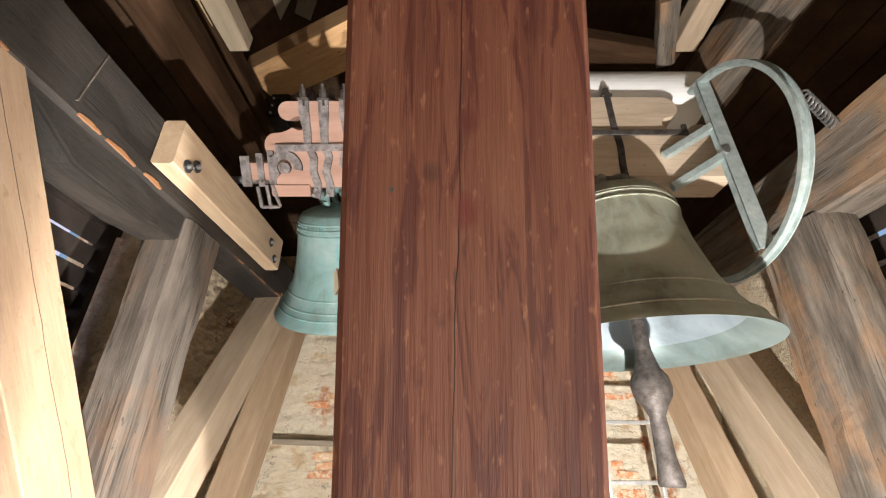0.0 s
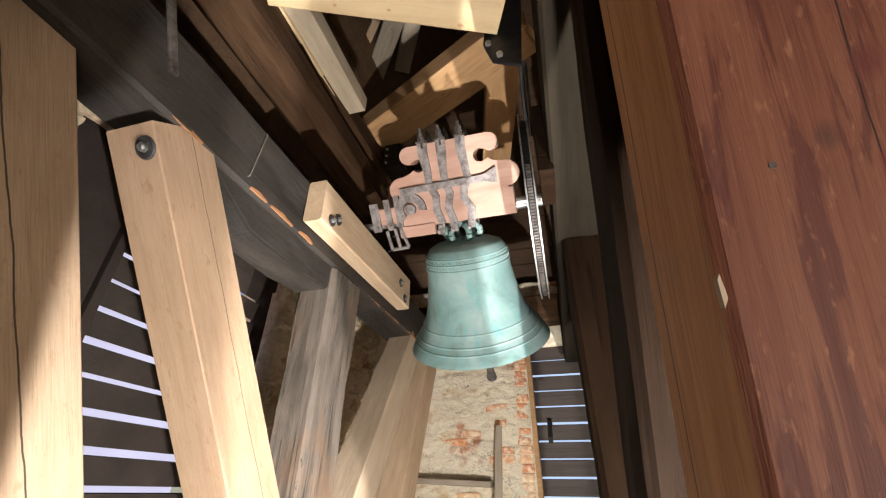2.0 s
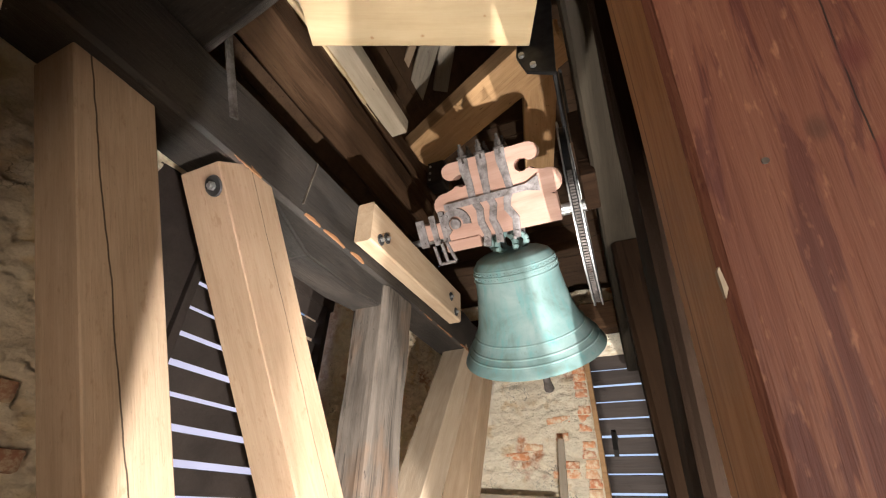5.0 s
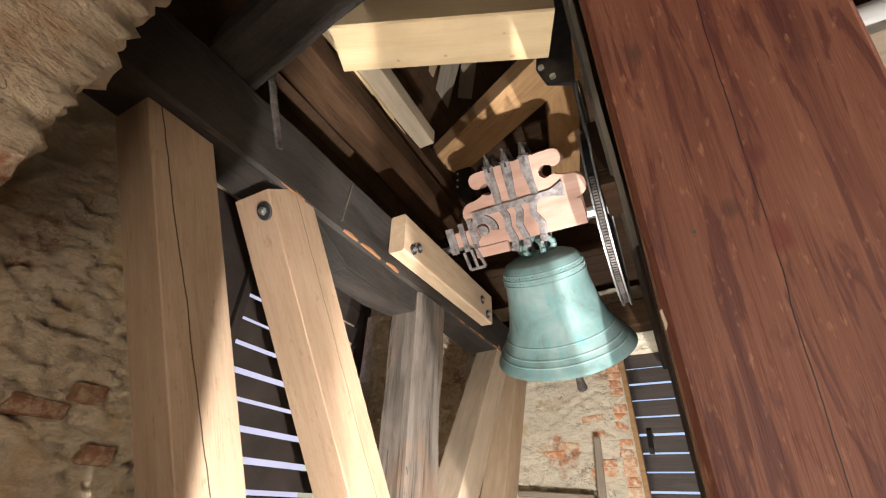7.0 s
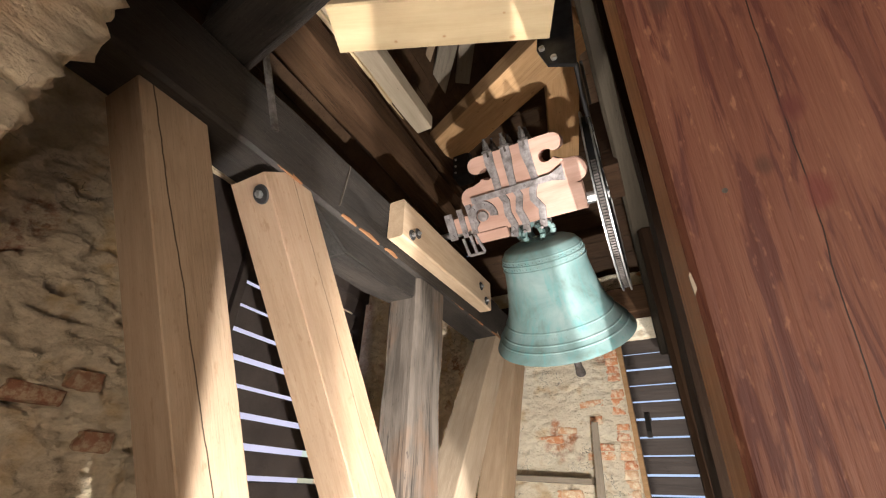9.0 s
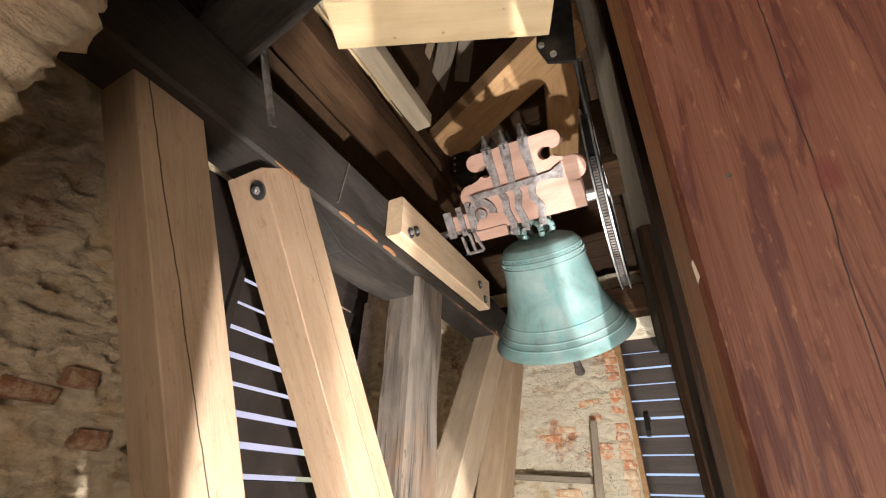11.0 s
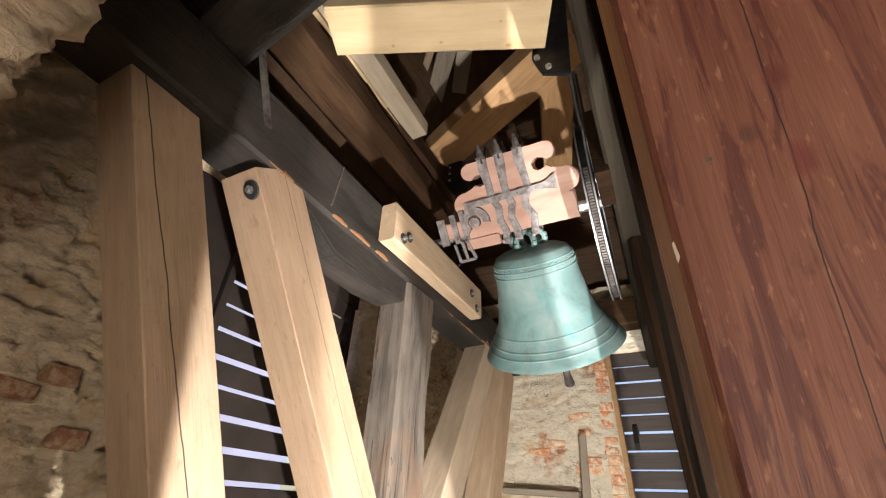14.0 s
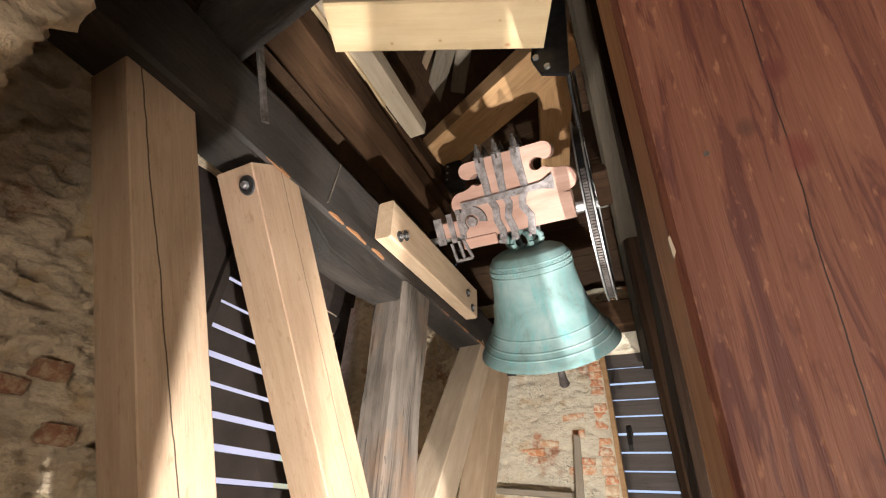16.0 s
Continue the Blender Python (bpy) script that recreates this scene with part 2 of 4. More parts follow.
# dull spruce darkened in colour for the shade the lamps leave out there
DULL_SHADED = wood("old_spruce_shade_in_colour", (0.0070, 0.0054, 0.0037), (0.0145, 0.0116, 0.0083), (0.0215, 0.0172, 0.0124), grain=14, cracks=0.3, relief=0.4, rough=0.82, sheen=0.05)
# dark brown oak, taken near black to put the middle truss's shade into colour
OAK_DARK_SHADED = wood("dark_oak_shade_in_colour", (0.0032, 0.0016, 0.0010), (0.0092, 0.0046, 0.0025), (0.020, 0.011, 0.0060), grain=14, cracks=0.7, relief=0.5, band=0.3, rough=0.82, sheen=0.04)
OAK_ASH = wood("ashen_oak", (0.026, 0.022, 0.019), (0.088, 0.074, 0.063), (0.150, 0.128, 0.110), stain=(0.17, 0.10, 0.06), grain=9, cracks=0.7, relief=0.5, band=0.35, stretch=0.2, rough=0.8, sheen=0.12)
SPRUCE = wood("orange_spruce", (0.28, 0.15, 0.065), (0.44, 0.26, 0.125), (0.54, 0.34, 0.18), grain=24, cracks=0.3, relief=0.3, band=0.3)
BOARD_GREY = wood("grey_board", (0.20, 0.16, 0.12), (0.32, 0.27, 0.21), (0.42, 0.36, 0.29), grain=24, cracks=0.2, relief=0.4)
BOARD_PALE = wood("pale_board", (0.30, 0.24, 0.17), (0.42, 0.34, 0.25), (0.50, 0.42, 0.32), grain=20, cracks=0.1, relief=0.3)
RED_BEAM = wood("red_stained_fir", (0.060, 0.018, 0.0135), (0.108, 0.039, 0.0245), (0.138, 0.058, 0.036), stain=(0.118, 0.037, 0.023), grain=24, rough=0.6, cracks=0.0, relief=0.5, band=0.10, streak=(0.048, 0.011, 0.0105),
                contrast=(0.32, 0.68), stretch=0.12, nicks=(0.34, 0.17, 0.10), split=("Y", 0.052, -0.025, 0.026, 0.0005),
                knots=((1.758, 0.029, 0.006, (0.05, 0.02, 0.014)), (1.728, 0.002, 0.010, (0.085, 0.017, 0.014)), (1.937, 0.066, 0.009, (0.06, 0.025, 0.018)), (1.48, -0.05, 0.006, (0.08, 0.03, 0.02)), (1.80, 0.0, 0.008, (0.07, 0.016, 0.014))))
FIR_SIDE = wood("bare_fir_side", (0.30, 0.14, 0.060), (0.42, 0.215, 0.10), (0.50, 0.28, 0.14), grain=30, relief=0.3, band=0.3, stretch=0.08, rough=0.65,
                split=("Z", -0.048, 0.0, 0.022, 0.0014), streak=(0.30, 0.15, 0.07), nicks=(0.30, 0.15, 0.08))
YOKE_PINK = wood("yoke_oak", (0.34, 0.18, 0.135), (0.47, 0.285, 0.225), (0.55, 0.36, 0.295), grain=16, relief=0.3, band=0.2)
YOKE_PALE = wood("pale_yoke_oak", (0.42, 0.32, 0.22), (0.60, 0.48, 0.36), (0.70, 0.58, 0.46), grain=16, cracks=0.3, relief=0.3, band=0.25)
ROOF_WOOD = wood("roof_board", (0.03, 0.016, 0.009), (0.07, 0.038, 0.02), (0.12, 0.07, 0.04), grain=7, cracks=0.5)
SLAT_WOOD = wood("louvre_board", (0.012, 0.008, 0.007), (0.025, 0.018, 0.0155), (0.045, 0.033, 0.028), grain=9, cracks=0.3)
IRON = metal("old_iron", (0.16, 0.145, 0.14), (0.06, 0.048, 0.042), 0.55, 0.6)
STRAP_IRON = metal("dusty_strap_iron", (0.34, 0.315, 0.32), (0.15, 0.13, 0.13), 0.6, 0.3, 20.0)
STEEL = metal("bright_steel", (0.55, 0.56, 0.57), (0.30, 0.30, 0.30), 0.35, 0.9)
ZINC = metal("galvanised_steel", (0.52, 0.60, 0.60), (0.36, 0.43, 0.43), 0.45, 0.45)
BLACK_STEEL = metal("black_steel", (0.018, 0.018, 0.02), (0.010, 0.010, 0.011), 0.4, 0.4)
RUBBER = plain("black_rubber", (0.02, 0.02, 0.021), 0.5)
WHITE = plain("white_sheet", (0.80, 0.81, 0.82), 0.45, vary=0.03, scale=4)
ALU = metal("aluminium", (0.72, 0.73, 0.74), (0.5, 0.5, 0.5), 0.35, 0.8)
GREEN_BRONZE = patina("green_bronze", (0.155, 0.255, 0.255), (0.25, 0.335, 0.335), (0.095, 0.14, 0.13), (0.10, 0.27, 0.275), 0.7, 0.05)
GREEN_INSIDE = patina("green_bronze_inside", (0.19, 0.24, 0.19), (0.27, 0.31, 0.245), (0.13, 0.165, 0.125), (0.18, 0.28, 0.235), 0.55, 0.2)
GREEN_LIP = patina("green_bronze_lip", (0.075, 0.17, 0.158), (0.13, 0.225, 0.21), (0.055, 0.125, 0.113), (0.04, 0.22, 0.20), 0.55, 0.2)
GREY_LIP = patina("grey_bronze_lip", (0.15, 0.20, 0.20), (0.24, 0.29, 0.295), (0.11, 0.13, 0.12), (0.17, 0.24, 0.24), 0.45, 0.3)
GREY_BRONZE = patina("grey_bronze", (0.27, 0.28, 0.22), (0.38, 0.38, 0.31), (0.14, 0.13, 0.10), (0.30, 0.36, 0.32))
GREY_INSIDE = patina("grey_bronze_inside", (0.22, 0.27, 0.31), (0.30, 0.35, 0.39), (0.15, 0.175, 0.185), (0.25, 0.30, 0.33), 0.45, 0.3)
PLASTER = masonry("lime_plaster", (0.94, 0.87, 0.72), (0.90, 0.81, 0.65), (0.74, 0.62, 0.46), (0.60, 0.25, 0.12))
RUBBLE = masonry("rubble_plaster", (0.86, 0.74, 0.56), (0.73, 0.61, 0.45), (0.46, 0.36, 0.25), (0.40, 0.17, 0.10), 0.6)


def brick_material(name, lo, mid, hi, lime):
    m, nt, b = nodes_of(name)
    info = nt.nodes.new("ShaderNodeObjectInfo")
    base = ramp(nt, info.outputs["Random"], [(0.0, lo), (0.5, mid), (1.0, hi)])
    f = noise_tex(nt, coords(nt, (1, 1, 1)), 24, 7, 0.7)
    col = mixc(nt, ramp(nt, f, [(0.44, grey(0)), (0.60, grey(0.9))]), base, lime)
    nt.links.new(col, b.inputs["Base Color"])
    b.inputs["Roughness"].default_value = 0.92
    bump(nt, b, f, 0.6, 0.006)
    return m


BRICK = brick_material("brick", (0.56, 0.21, 0.10), (0.70, 0.30, 0.14), (0.66, 0.44, 0.27), (0.86, 0.76, 0.58))
BRICK_DULL = brick_material("dull_brick", (0.20, 0.095, 0.055), (0.24, 0.11, 0.065), (0.28, 0.15, 0.09), (0.40, 0.31, 0.21))


# ---- building helpers ----
def mesh_from(name, verts, faces, smooth=False):
    me = bpy.data.meshes.new(name)
    me.from_pydata([tuple(v) for v in verts], [], [tuple(f) for f in faces])
    me.update()
    if smooth:
        me.polygons.foreach_set("use_smooth", [True] * len(me.polygons))
    return me


def link(name, me, mat, parent=None, label="", m=None):
    ob = new(name, me)
    if mat and not me.materials:
        me.materials.append(mat)
    if m is not None:
        ob.matrix_world = m
    if parent is not None:
        ob.parent = parent
        ob.matrix_parent_inverse = Matrix.Identity(4)
    if label:
        ob["label"] = label
    return ob


def part(name, bm, mat, parent, label="", smooth=False, m=None):
    me = bpy.data.meshes.new(name)
    bmesh.ops.recalc_face_normals(bm, faces=bm.faces)
    bm.to_mesh(me)
    bm.free()
    if smooth:
        me.polygons.foreach_set("use_smooth", [True] * len(me.polygons))
    return link(name, me, mat, parent, label, m)


def thing(name, at=(0, 0, 0)):
    ob = new(name)
    ob.location = at
    ob.empty_display_size = 0.1
    return ob


def box(bm, c, s, bev=0.0, rot=None):
    r = bmesh.ops.create_cube(bm, size=1.0)
    vs = r["verts"]
    bmesh.ops.scale(bm, vec=s, verts=vs)
    if bev:
        es = list({e for v in vs for e in v.link_edges})
        out = bmesh.ops.bevel(bm, geom=es, offset=bev, segments=2, affect="EDGES", profile=0.6)
        vs = list({v for f in out["faces"] for v in f.verts} | {v for v in vs if v.is_valid})
        seen, todo = set(vs), list(vs)
        while todo:
            v = todo.pop()
            for e in v.link_edges:
                o = e.other_vert(v)
                if o not in seen:
                    seen.add(o)
                    todo.append(o)
        vs = list(seen)
    if rot is not None:
        bmesh.ops.transform(bm, matrix=rot, verts=vs)
    bmesh.ops.translate(bm, vec=c, verts=vs)
    return vs


def rod(bm, a, b, r, seg=12, r2=None):
    a, b = Vector(a), Vector(b)
    d = b - a
    out = bmesh.ops.create_cone(bm, cap_ends=True, segments=seg, radius1=r, radius2=r if r2 is None else r2, depth=d.length)
    m = Matrix.Translation((a + b) / 2) @ d.to_track_quat("Z", "Y").to_matrix().to_4x4()
    bmesh.ops.transform(bm, matrix=m, verts=out["verts"])
    return out["verts"]


def section(w, h, cham, n):
    """A closed chamfered rectangle in local Y and Z, with n points a side."""
    y, z = w / 2, h / 2
    corners = [(-y + cham, -z), (y - cham, -z), (y, -z + cham), (y, z - cham), (y - cham, z), (-y + cham, z), (-y, z - cham), (-y, -z + cham)]
    pts = []
    for i in range(8):
        a, b = corners[i], corners[(i + 1) % 8]
        k = n if i % 2 == 0 else 1
        pts += [(a[0] + (b[0] - a[0]) * j / k, a[1] + (b[1] - a[1]) * j / k) for j in range(k)]
    return pts


def timber(name, a, b, w, h, mat, up=(0, 0, 1), rough=0.0, cham=0.006, label="", cat="", group="", kind="", parent=None, seed=0, round_=False, taper=1.0):
    """A timber whose centre line goes from a to b; h along up, w across. rough: how far its faces wander, in metres."""
    a, b = Vector(a), Vector(b)
    L = (b - a).length
    x = (b - a).normalized()
    z = (Vector(up) - x * Vector(up).dot(x)).normalized()
    y = z.cross(x)
    m = Matrix((x, y, z)).transposed().to_4x4()
    m.translation = a
    n = 5 if rough else 1
    if round_:
        pts = [(w / 2 * math.cos(t), h / 2 * math.sin(t)) for t in np.linspace(0, 2 * math.pi, 20, endpoint=False)]
    else:
        pts = section(w, h, cham, n)
    segs = max(2, int(L / 0.06)) if rough else max(1, int(L / 0.4))
    verts, faces, k = [], [], len(pts)
    off = Vector((seed * 7.3 + a.x * 3, a.y * 5, a.z * 2))
    for i in range(segs + 1):
        s = L * i / segs
        t = 1 + (taper - 1) * i / segs
        for py, pz in pts:
            p = Vector((s, py * t, pz * t))
            if rough:
                q = Vector((s * 1.3, py * 5, pz * 5)) + off
                d = noise.noise(q) * 0.7 + 0.4 * noise.noise(q * 3.1) + 0.18 * noise.noise(Vector((s * 6, py * 40, pz * 40)) + off)
                wob = noise.noise(Vector((s * 0.8, seed * 3.1, 0.5)) + off) * rough * 0.9
                rr = math.hypot(py, pz) or 1
                p.y += py / rr * d * rough + wob
                p.z += pz / rr * d * rough
            verts.append(p)
    for i in range(segs):
        for j in range(k):
            j2 = (j + 1) % k
            faces.append((i * k + j, i * k + j2, (i + 1) * k + j2, (i + 1) * k + j))
    faces.append(tuple(reversed(range(k))))
    faces.append(tuple(segs * k + j for j in range(k)))
    ob = link(name, mesh_from(name, verts, faces, smooth=round_), mat, parent, "", m)
    if parent is None:
        tagged(ob, label, cat or "timber", group, kind)
    elif label:
        ob["label"] = label
    return ob


def prism(bm, outline, axis, lo, hi):
    """Extrudes a closed outline of 2D points along an axis."""
    def put(p, q):
        return {"x": (q, p[0], p[1]), "y": (p[0], q, p[1]), "z": (p[0], p[1], q)}[axis]
    A = [bm.verts.new(put(p, lo)) for p in outline]
    B = [bm.verts.new(put(p, hi)) for p in outline]
    n = len(outline)
    bm.faces.new(A)
    bm.faces.new(list(reversed(B)))
    for i in range(n):
        bm.faces.new((A[i], B[i], B[(i + 1) % n], A[(i + 1) % n]))


def lathe(bm, profile, centre, seg=64):
    rings = []
    for r, z in profile:
        rings.append([bm.verts.new((centre[0] + r * math.cos(2 * math.pi * i / seg), centre[1] + r * math.sin(2 * math.pi * i / seg), centre[2] + z)) for i in range(seg)])
    for A, B in zip(rings, rings[1:]):
        for i in range(seg):
            bm.faces.new((A[i], A[(i + 1) % seg], B[(i + 1) % seg], B[i]))
    return rings


# ---- tower walls ----
def fbm(p, octaves=4):
    return noise.fractal(p, 0.9, 2.1, octaves)


def rough_wall(name, mat, origin, u, v, n, lu, lv, step, inside, depth, relief, label, bare_at=0.25, seed=0.0, pits=1.0):
    """A wall sheet over u and v from origin, with n towards the room; inside(s, t) says where there is wall. Its face is hummocky,
    with the coat fallen off in patches; edges go back by depth."""
    nu, nv = int(lu / step), int(lv / step)
    o, u, v, n = Vector(origin), Vector(u), Vector(v), Vector(n)
    idx, verts, faces, bare = {}, [], [], []

    def vert(i, j):
        if (i, j) not in idx:
            s, t = i * step, j * step
            q = Vector((s, t, seed))
            ridge = abs(noise.noise(Vector((s * 5, t * 9, seed + 4)))) + 0.5 * abs(noise.noise(Vector((s * 11, t * 21, seed + 8))))
            lump = fbm(q * 1.6, 2) * 0.5 + fbm(q * 6.0 + Vector((3, 1, 7)), 4) * 0.4 - ridge * 1.3 + 0.4 + 0.5 * noise.noise(Vector((s * 17, t * 34, seed)))
            pit = noise.noise(Vector((s * 7.5, t * 15, seed + 21))) + 0.55 * noise.noise(Vector((s * 17, t * 31, seed + 2)))
            lump -= pits * max(0.0, pit - 0.22) * 2.6
            fall = noise.noise(q * 1.9 + Vector((9, 2, 4))) + 0.6 * noise.noise(q * 6.3 + Vector((1, 8, 2)))
            gone = min(1.0, max(0.0, (fall - bare_at) * 9))
            idx[i, j] = len(verts)
            verts.append(o + u * s + v * t + n * (relief * lump - 0.02 * gone))
            bare.append(gone)
        return idx[i, j]

    cells = {(i, j) for i in range(nu) for j in range(nv) if inside((i + 0.5) * step, (j + 0.5) * step)}
    for i, j in cells:
        faces.append((vert(i, j), vert(i + 1, j), vert(i + 1, j + 1), vert(i, j + 1)))
    edges = []
    for i, j in cells:
        for (di, dj), (p, q) in (((-1, 0), ((i, j + 1), (i, j))), ((1, 0), ((i + 1, j), (i + 1, j + 1))), ((0, -1), ((i, j), (i + 1, j))), ((0, 1), ((i + 1, j + 1), (i, j + 1)))):
            if (i + di, j + dj) not in cells:
                edges.append((p, q))
    deep = {}

    def back(p, k):
        if (p, k) not in deep:
            s, t = p[0] * step, p[1] * step
            deep[p, k] = len(verts)
            w = Vector((s * 3, t * 3, k * 0.3 + seed))
            verts.append(o + u * (s + relief * 0.5 * noise.noise(w * 2)) + v * (t + relief * 0.5 * noise.noise(w * 2 + Vector((5, 5, 5)))) - n * (depth * k / 4))
            bare.append(0.5 + 0.5 * noise.noise(w * 2.0))
        return deep[p, k]

    for p, q in edges:
        chain_p = [idx[p]] + [back(p, k) for k in range(1, 5)]
        chain_q = [idx[q]] + [back(q, k) for k in range(1, 5)]
        for k in range(4):
            faces.append((chain_q[k], chain_p[k], chain_p[k + 1], chain_q[k + 1]))
    me = mesh_from(name, verts, faces, smooth=True)
    att = me.attributes.new("bare", "FLOAT", "POINT")
    att.data.foreach_set("value", [max(0.0, min(1.0, x)) for x in bare])
    ob = link(name, me, mat)
    tagged(ob, label, "wall", kind="structure")
    return ob


X0, X1, Y0, Y1, ZT = -2.20, 2.80, 0.02, 4.40, 3.60

# back wall: s runs from X0 along x, t up
def in_back(s, t):
    x = X0 - 0.2 + s
    return not (-0.50 < x < 0.52 and 0.8 < t < 2.86)


def in_left(s, t):
    y = -1.4 + s
    top = 3.14
    return not ((0.90 if t > 2.2 else 1.22) < y < 2.62 and 0.8 < t < top)


def in_right(s, t):
    y = -1.4 + s
    return not (1.30 < y < 2.66 and 0.8 < t < 2.98)


wall_north = rough_wall("wall_north", PLASTER, (X0 - 0.2, Y1, 0), (1, 0, 0), (0, 0, 1), (0, -1, 0), X1 - X0 + 0.4, ZT, 0.020, in_back, 0.45, 0.022,
                        "rubble and brick wall with flaking cream lime plaster", 0.42, 1.0, 1.5)
wall_west = rough_wall("wall_west", RUBBLE, (X0, -1.4, 0), (0, 1, 0), (0, 0, 1), (1, 0, 0), Y1 + 1.6, ZT, 0.016, in_left, 0.45, 0.06,
                       "coarse brown rubble wall with crumbling mortar", 0.46, 5.0, 1.4)
wall_east = rough_wall("wall_east", RUBBLE, (X1, -1.4, 0), (0, 1, 0), (0, 0, 1), (-1, 0, 0), Y1 + 1.6, ZT, 0.06, in_right, 0.45, 0.04,
                       "coarse brown rubble wall with crumbling mortar", 0.40, 9.0)


# front wall with the opening in which one stands
def in_front(s, t):
    x = X0 + s
    edge = -0.98 if t > 1.88 else -1.95
    return not (edge < x < 1.2 and t < 3.2)


wall_south = rough_wall("wall_south", RUBBLE, (X0, Y0, 0), (1, 0, 0), (0, 0, 1), (0, 1, 0), X1 - X0, ZT, 0.018, in_front, 0.55, 0.05,
                        "thick rough stone wall round the hatch opening", 0.30, 13.0)
wall_behind = rough_wall("wall_behind", RUBBLE, (X0, -1.4, 0), (1, 0, 0), (0, 0, 1), (0, 1, 0), X1 - X0, ZT, 0.12, lambda s, t: True, 0.4, 0.04,
                         "rough stone wall behind the hatch", 0.4, 17.0)

bm = bmesh.new()
box(bm, ((X0 + X1) / 2, 1.5, -0.03), (X1 - X0 + 1.2, 7.0, 0.06))
floor = part("floor", bm, OAK_BROWN, None)
tagged(floor, "dark worn plank floor of the bell chamber", "floor", kind="structure")


# boarded spire above the walls
def spire():
    apex = Vector((0.3, 2.1, 9.5))
    lo, hi, y0, y1 = X0 - 0.3, X1 + 0.3, -1.7, Y1 + 0.3
    corners = [Vector((lo, y0, ZT - 0.02)), Vector((hi, y0, ZT - 0.02)), Vector((hi, y1, ZT - 0.02)), Vector((lo, y1, ZT - 0.02))]
    verts, faces = [], []
    for i in range(4):
        a, b = corners[i], corners[(i + 1) % 4]
        mid = (a + b) / 2
        nrm = (b - a).cross(apex - a).normalized()
        rows = 34
        for r in range(rows):
            f0, f1 = r / rows, (r + 0.96) / rows
            q = [a.lerp(apex, f0), b.lerp(apex, f0), b.lerp(apex, f1), a.lerp(apex, f1)]
            t = 0.012 * (r % 2) + 0.02
            base = len(verts)
            verts += [p for p in q] + [p + nrm * t for p in q]
            for f in ((0, 1, 2, 3), (7, 6, 5, 4), (0, 4, 5, 1), (1, 5, 6, 2), (2, 6, 7, 3), (3, 7, 4, 0)):
                faces.append(tuple(base + k for k in f))
        base = len(verts)
        verts += [a + nrm * 0.05, b + nrm * 0.05, apex + nrm * 0.05]
        faces.append((base, base + 1, base + 2))
    ob = link("ceiling", mesh_from("ceiling", verts, faces), ROOF_WOOD)
    tagged(ob, "dark boarded underside of the steep tower roof", "roof", kind="structure")


spire()


# ---- louvred windows ----
def louvre(name, origin, along, inward, width, z0, z1, pitch, gap, back, label, frame_mat):
    """Slats across an opening; along runs the width, inward points to the room."""
    o, al, inn = Vector(origin), Vector(along), Vector(inward)
    ob = thing(name, o)
    tagged(ob, label, "louvred window", kind="structure")
    n = int((z1 - z0) / pitch)
    hgt = pitch - gap
    prof = [(-0.012, -hgt / 2), (0.012, -hgt / 2), (0.012, hgt / 2), (-0.012, hgt / 2)]
    verts = []
    lean = Matrix.Rotation(radians(-14), 2)
    for s in (0.0, width):
        for p in prof:
            q = lean @ Vector(p)
            verts.append(al * s + inn * (q.x - back) + Vector((0, 0, q.y)))
    me = mesh_from("slat", verts, [(0, 1, 2, 3), (7, 6, 5, 4), (0, 4, 5, 1), (1, 5, 6, 2), (2, 6, 7, 3), (3, 7, 4, 0)])
    me.materials.append(SLAT_WOOD)
    for i in range(n + 1):
        s = link("slat", me, SLAT_WOOD, ob)
        s.location = (0, 0, z0 + pitch * (i + 0.5) - o.z + random.uniform(-0.004, 0.004))
        s.rotation_euler = tuple(al * radians(random.uniform(-1.5, 1.5)))
    for s in (-0.0, width):
        bm = bmesh.new()
        c = al * s - inn * (back - 0.03) + Vector((0, 0, (z0 + z1) / 2 - o.z))
        size = [abs(al[k]) * 0.05 + abs(inn[k]) * 0.10 + (k == 2) * (z1 - z0) for k in range(3)]
        box(bm, c, size, 0.004)
        part("frame_post", bm, frame_mat if s == 0 else SLAT_WOOD, ob)
    return ob


louvre("window_1", (-0.48, Y1, 0), (1, 0, 0), (0, -1, 0), 0.98, 0.86, 2.86, 0.155, 0.018, 0.10, "louvred sound window with dark slats and daylight between them", SPRUCE)
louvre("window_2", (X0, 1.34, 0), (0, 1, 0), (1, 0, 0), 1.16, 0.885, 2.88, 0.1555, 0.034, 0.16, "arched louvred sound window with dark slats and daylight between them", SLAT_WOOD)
# dark sheets added to stand in for shaded wall beside and above the slats
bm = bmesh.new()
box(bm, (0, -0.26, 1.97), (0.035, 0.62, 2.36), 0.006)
side_sheet = part("jamb_board", bm, SLAT_WOOD, bpy.data.objects["window_2"], "wide dark sheet in place of the shaded wall beside the slats", m=Matrix.Translation((-0.14, -0.02, 0)))
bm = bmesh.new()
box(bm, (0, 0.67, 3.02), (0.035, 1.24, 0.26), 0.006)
part("lintel_board", bm, SLAT_WOOD, bpy.data.objects["window_2"], "dark sheet in place of the shaded wall above the slats", m=Matrix.Translation((-0.14, -0.02, 0)))
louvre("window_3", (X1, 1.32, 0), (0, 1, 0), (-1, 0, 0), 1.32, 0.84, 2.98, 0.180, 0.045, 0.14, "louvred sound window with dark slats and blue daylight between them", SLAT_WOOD)

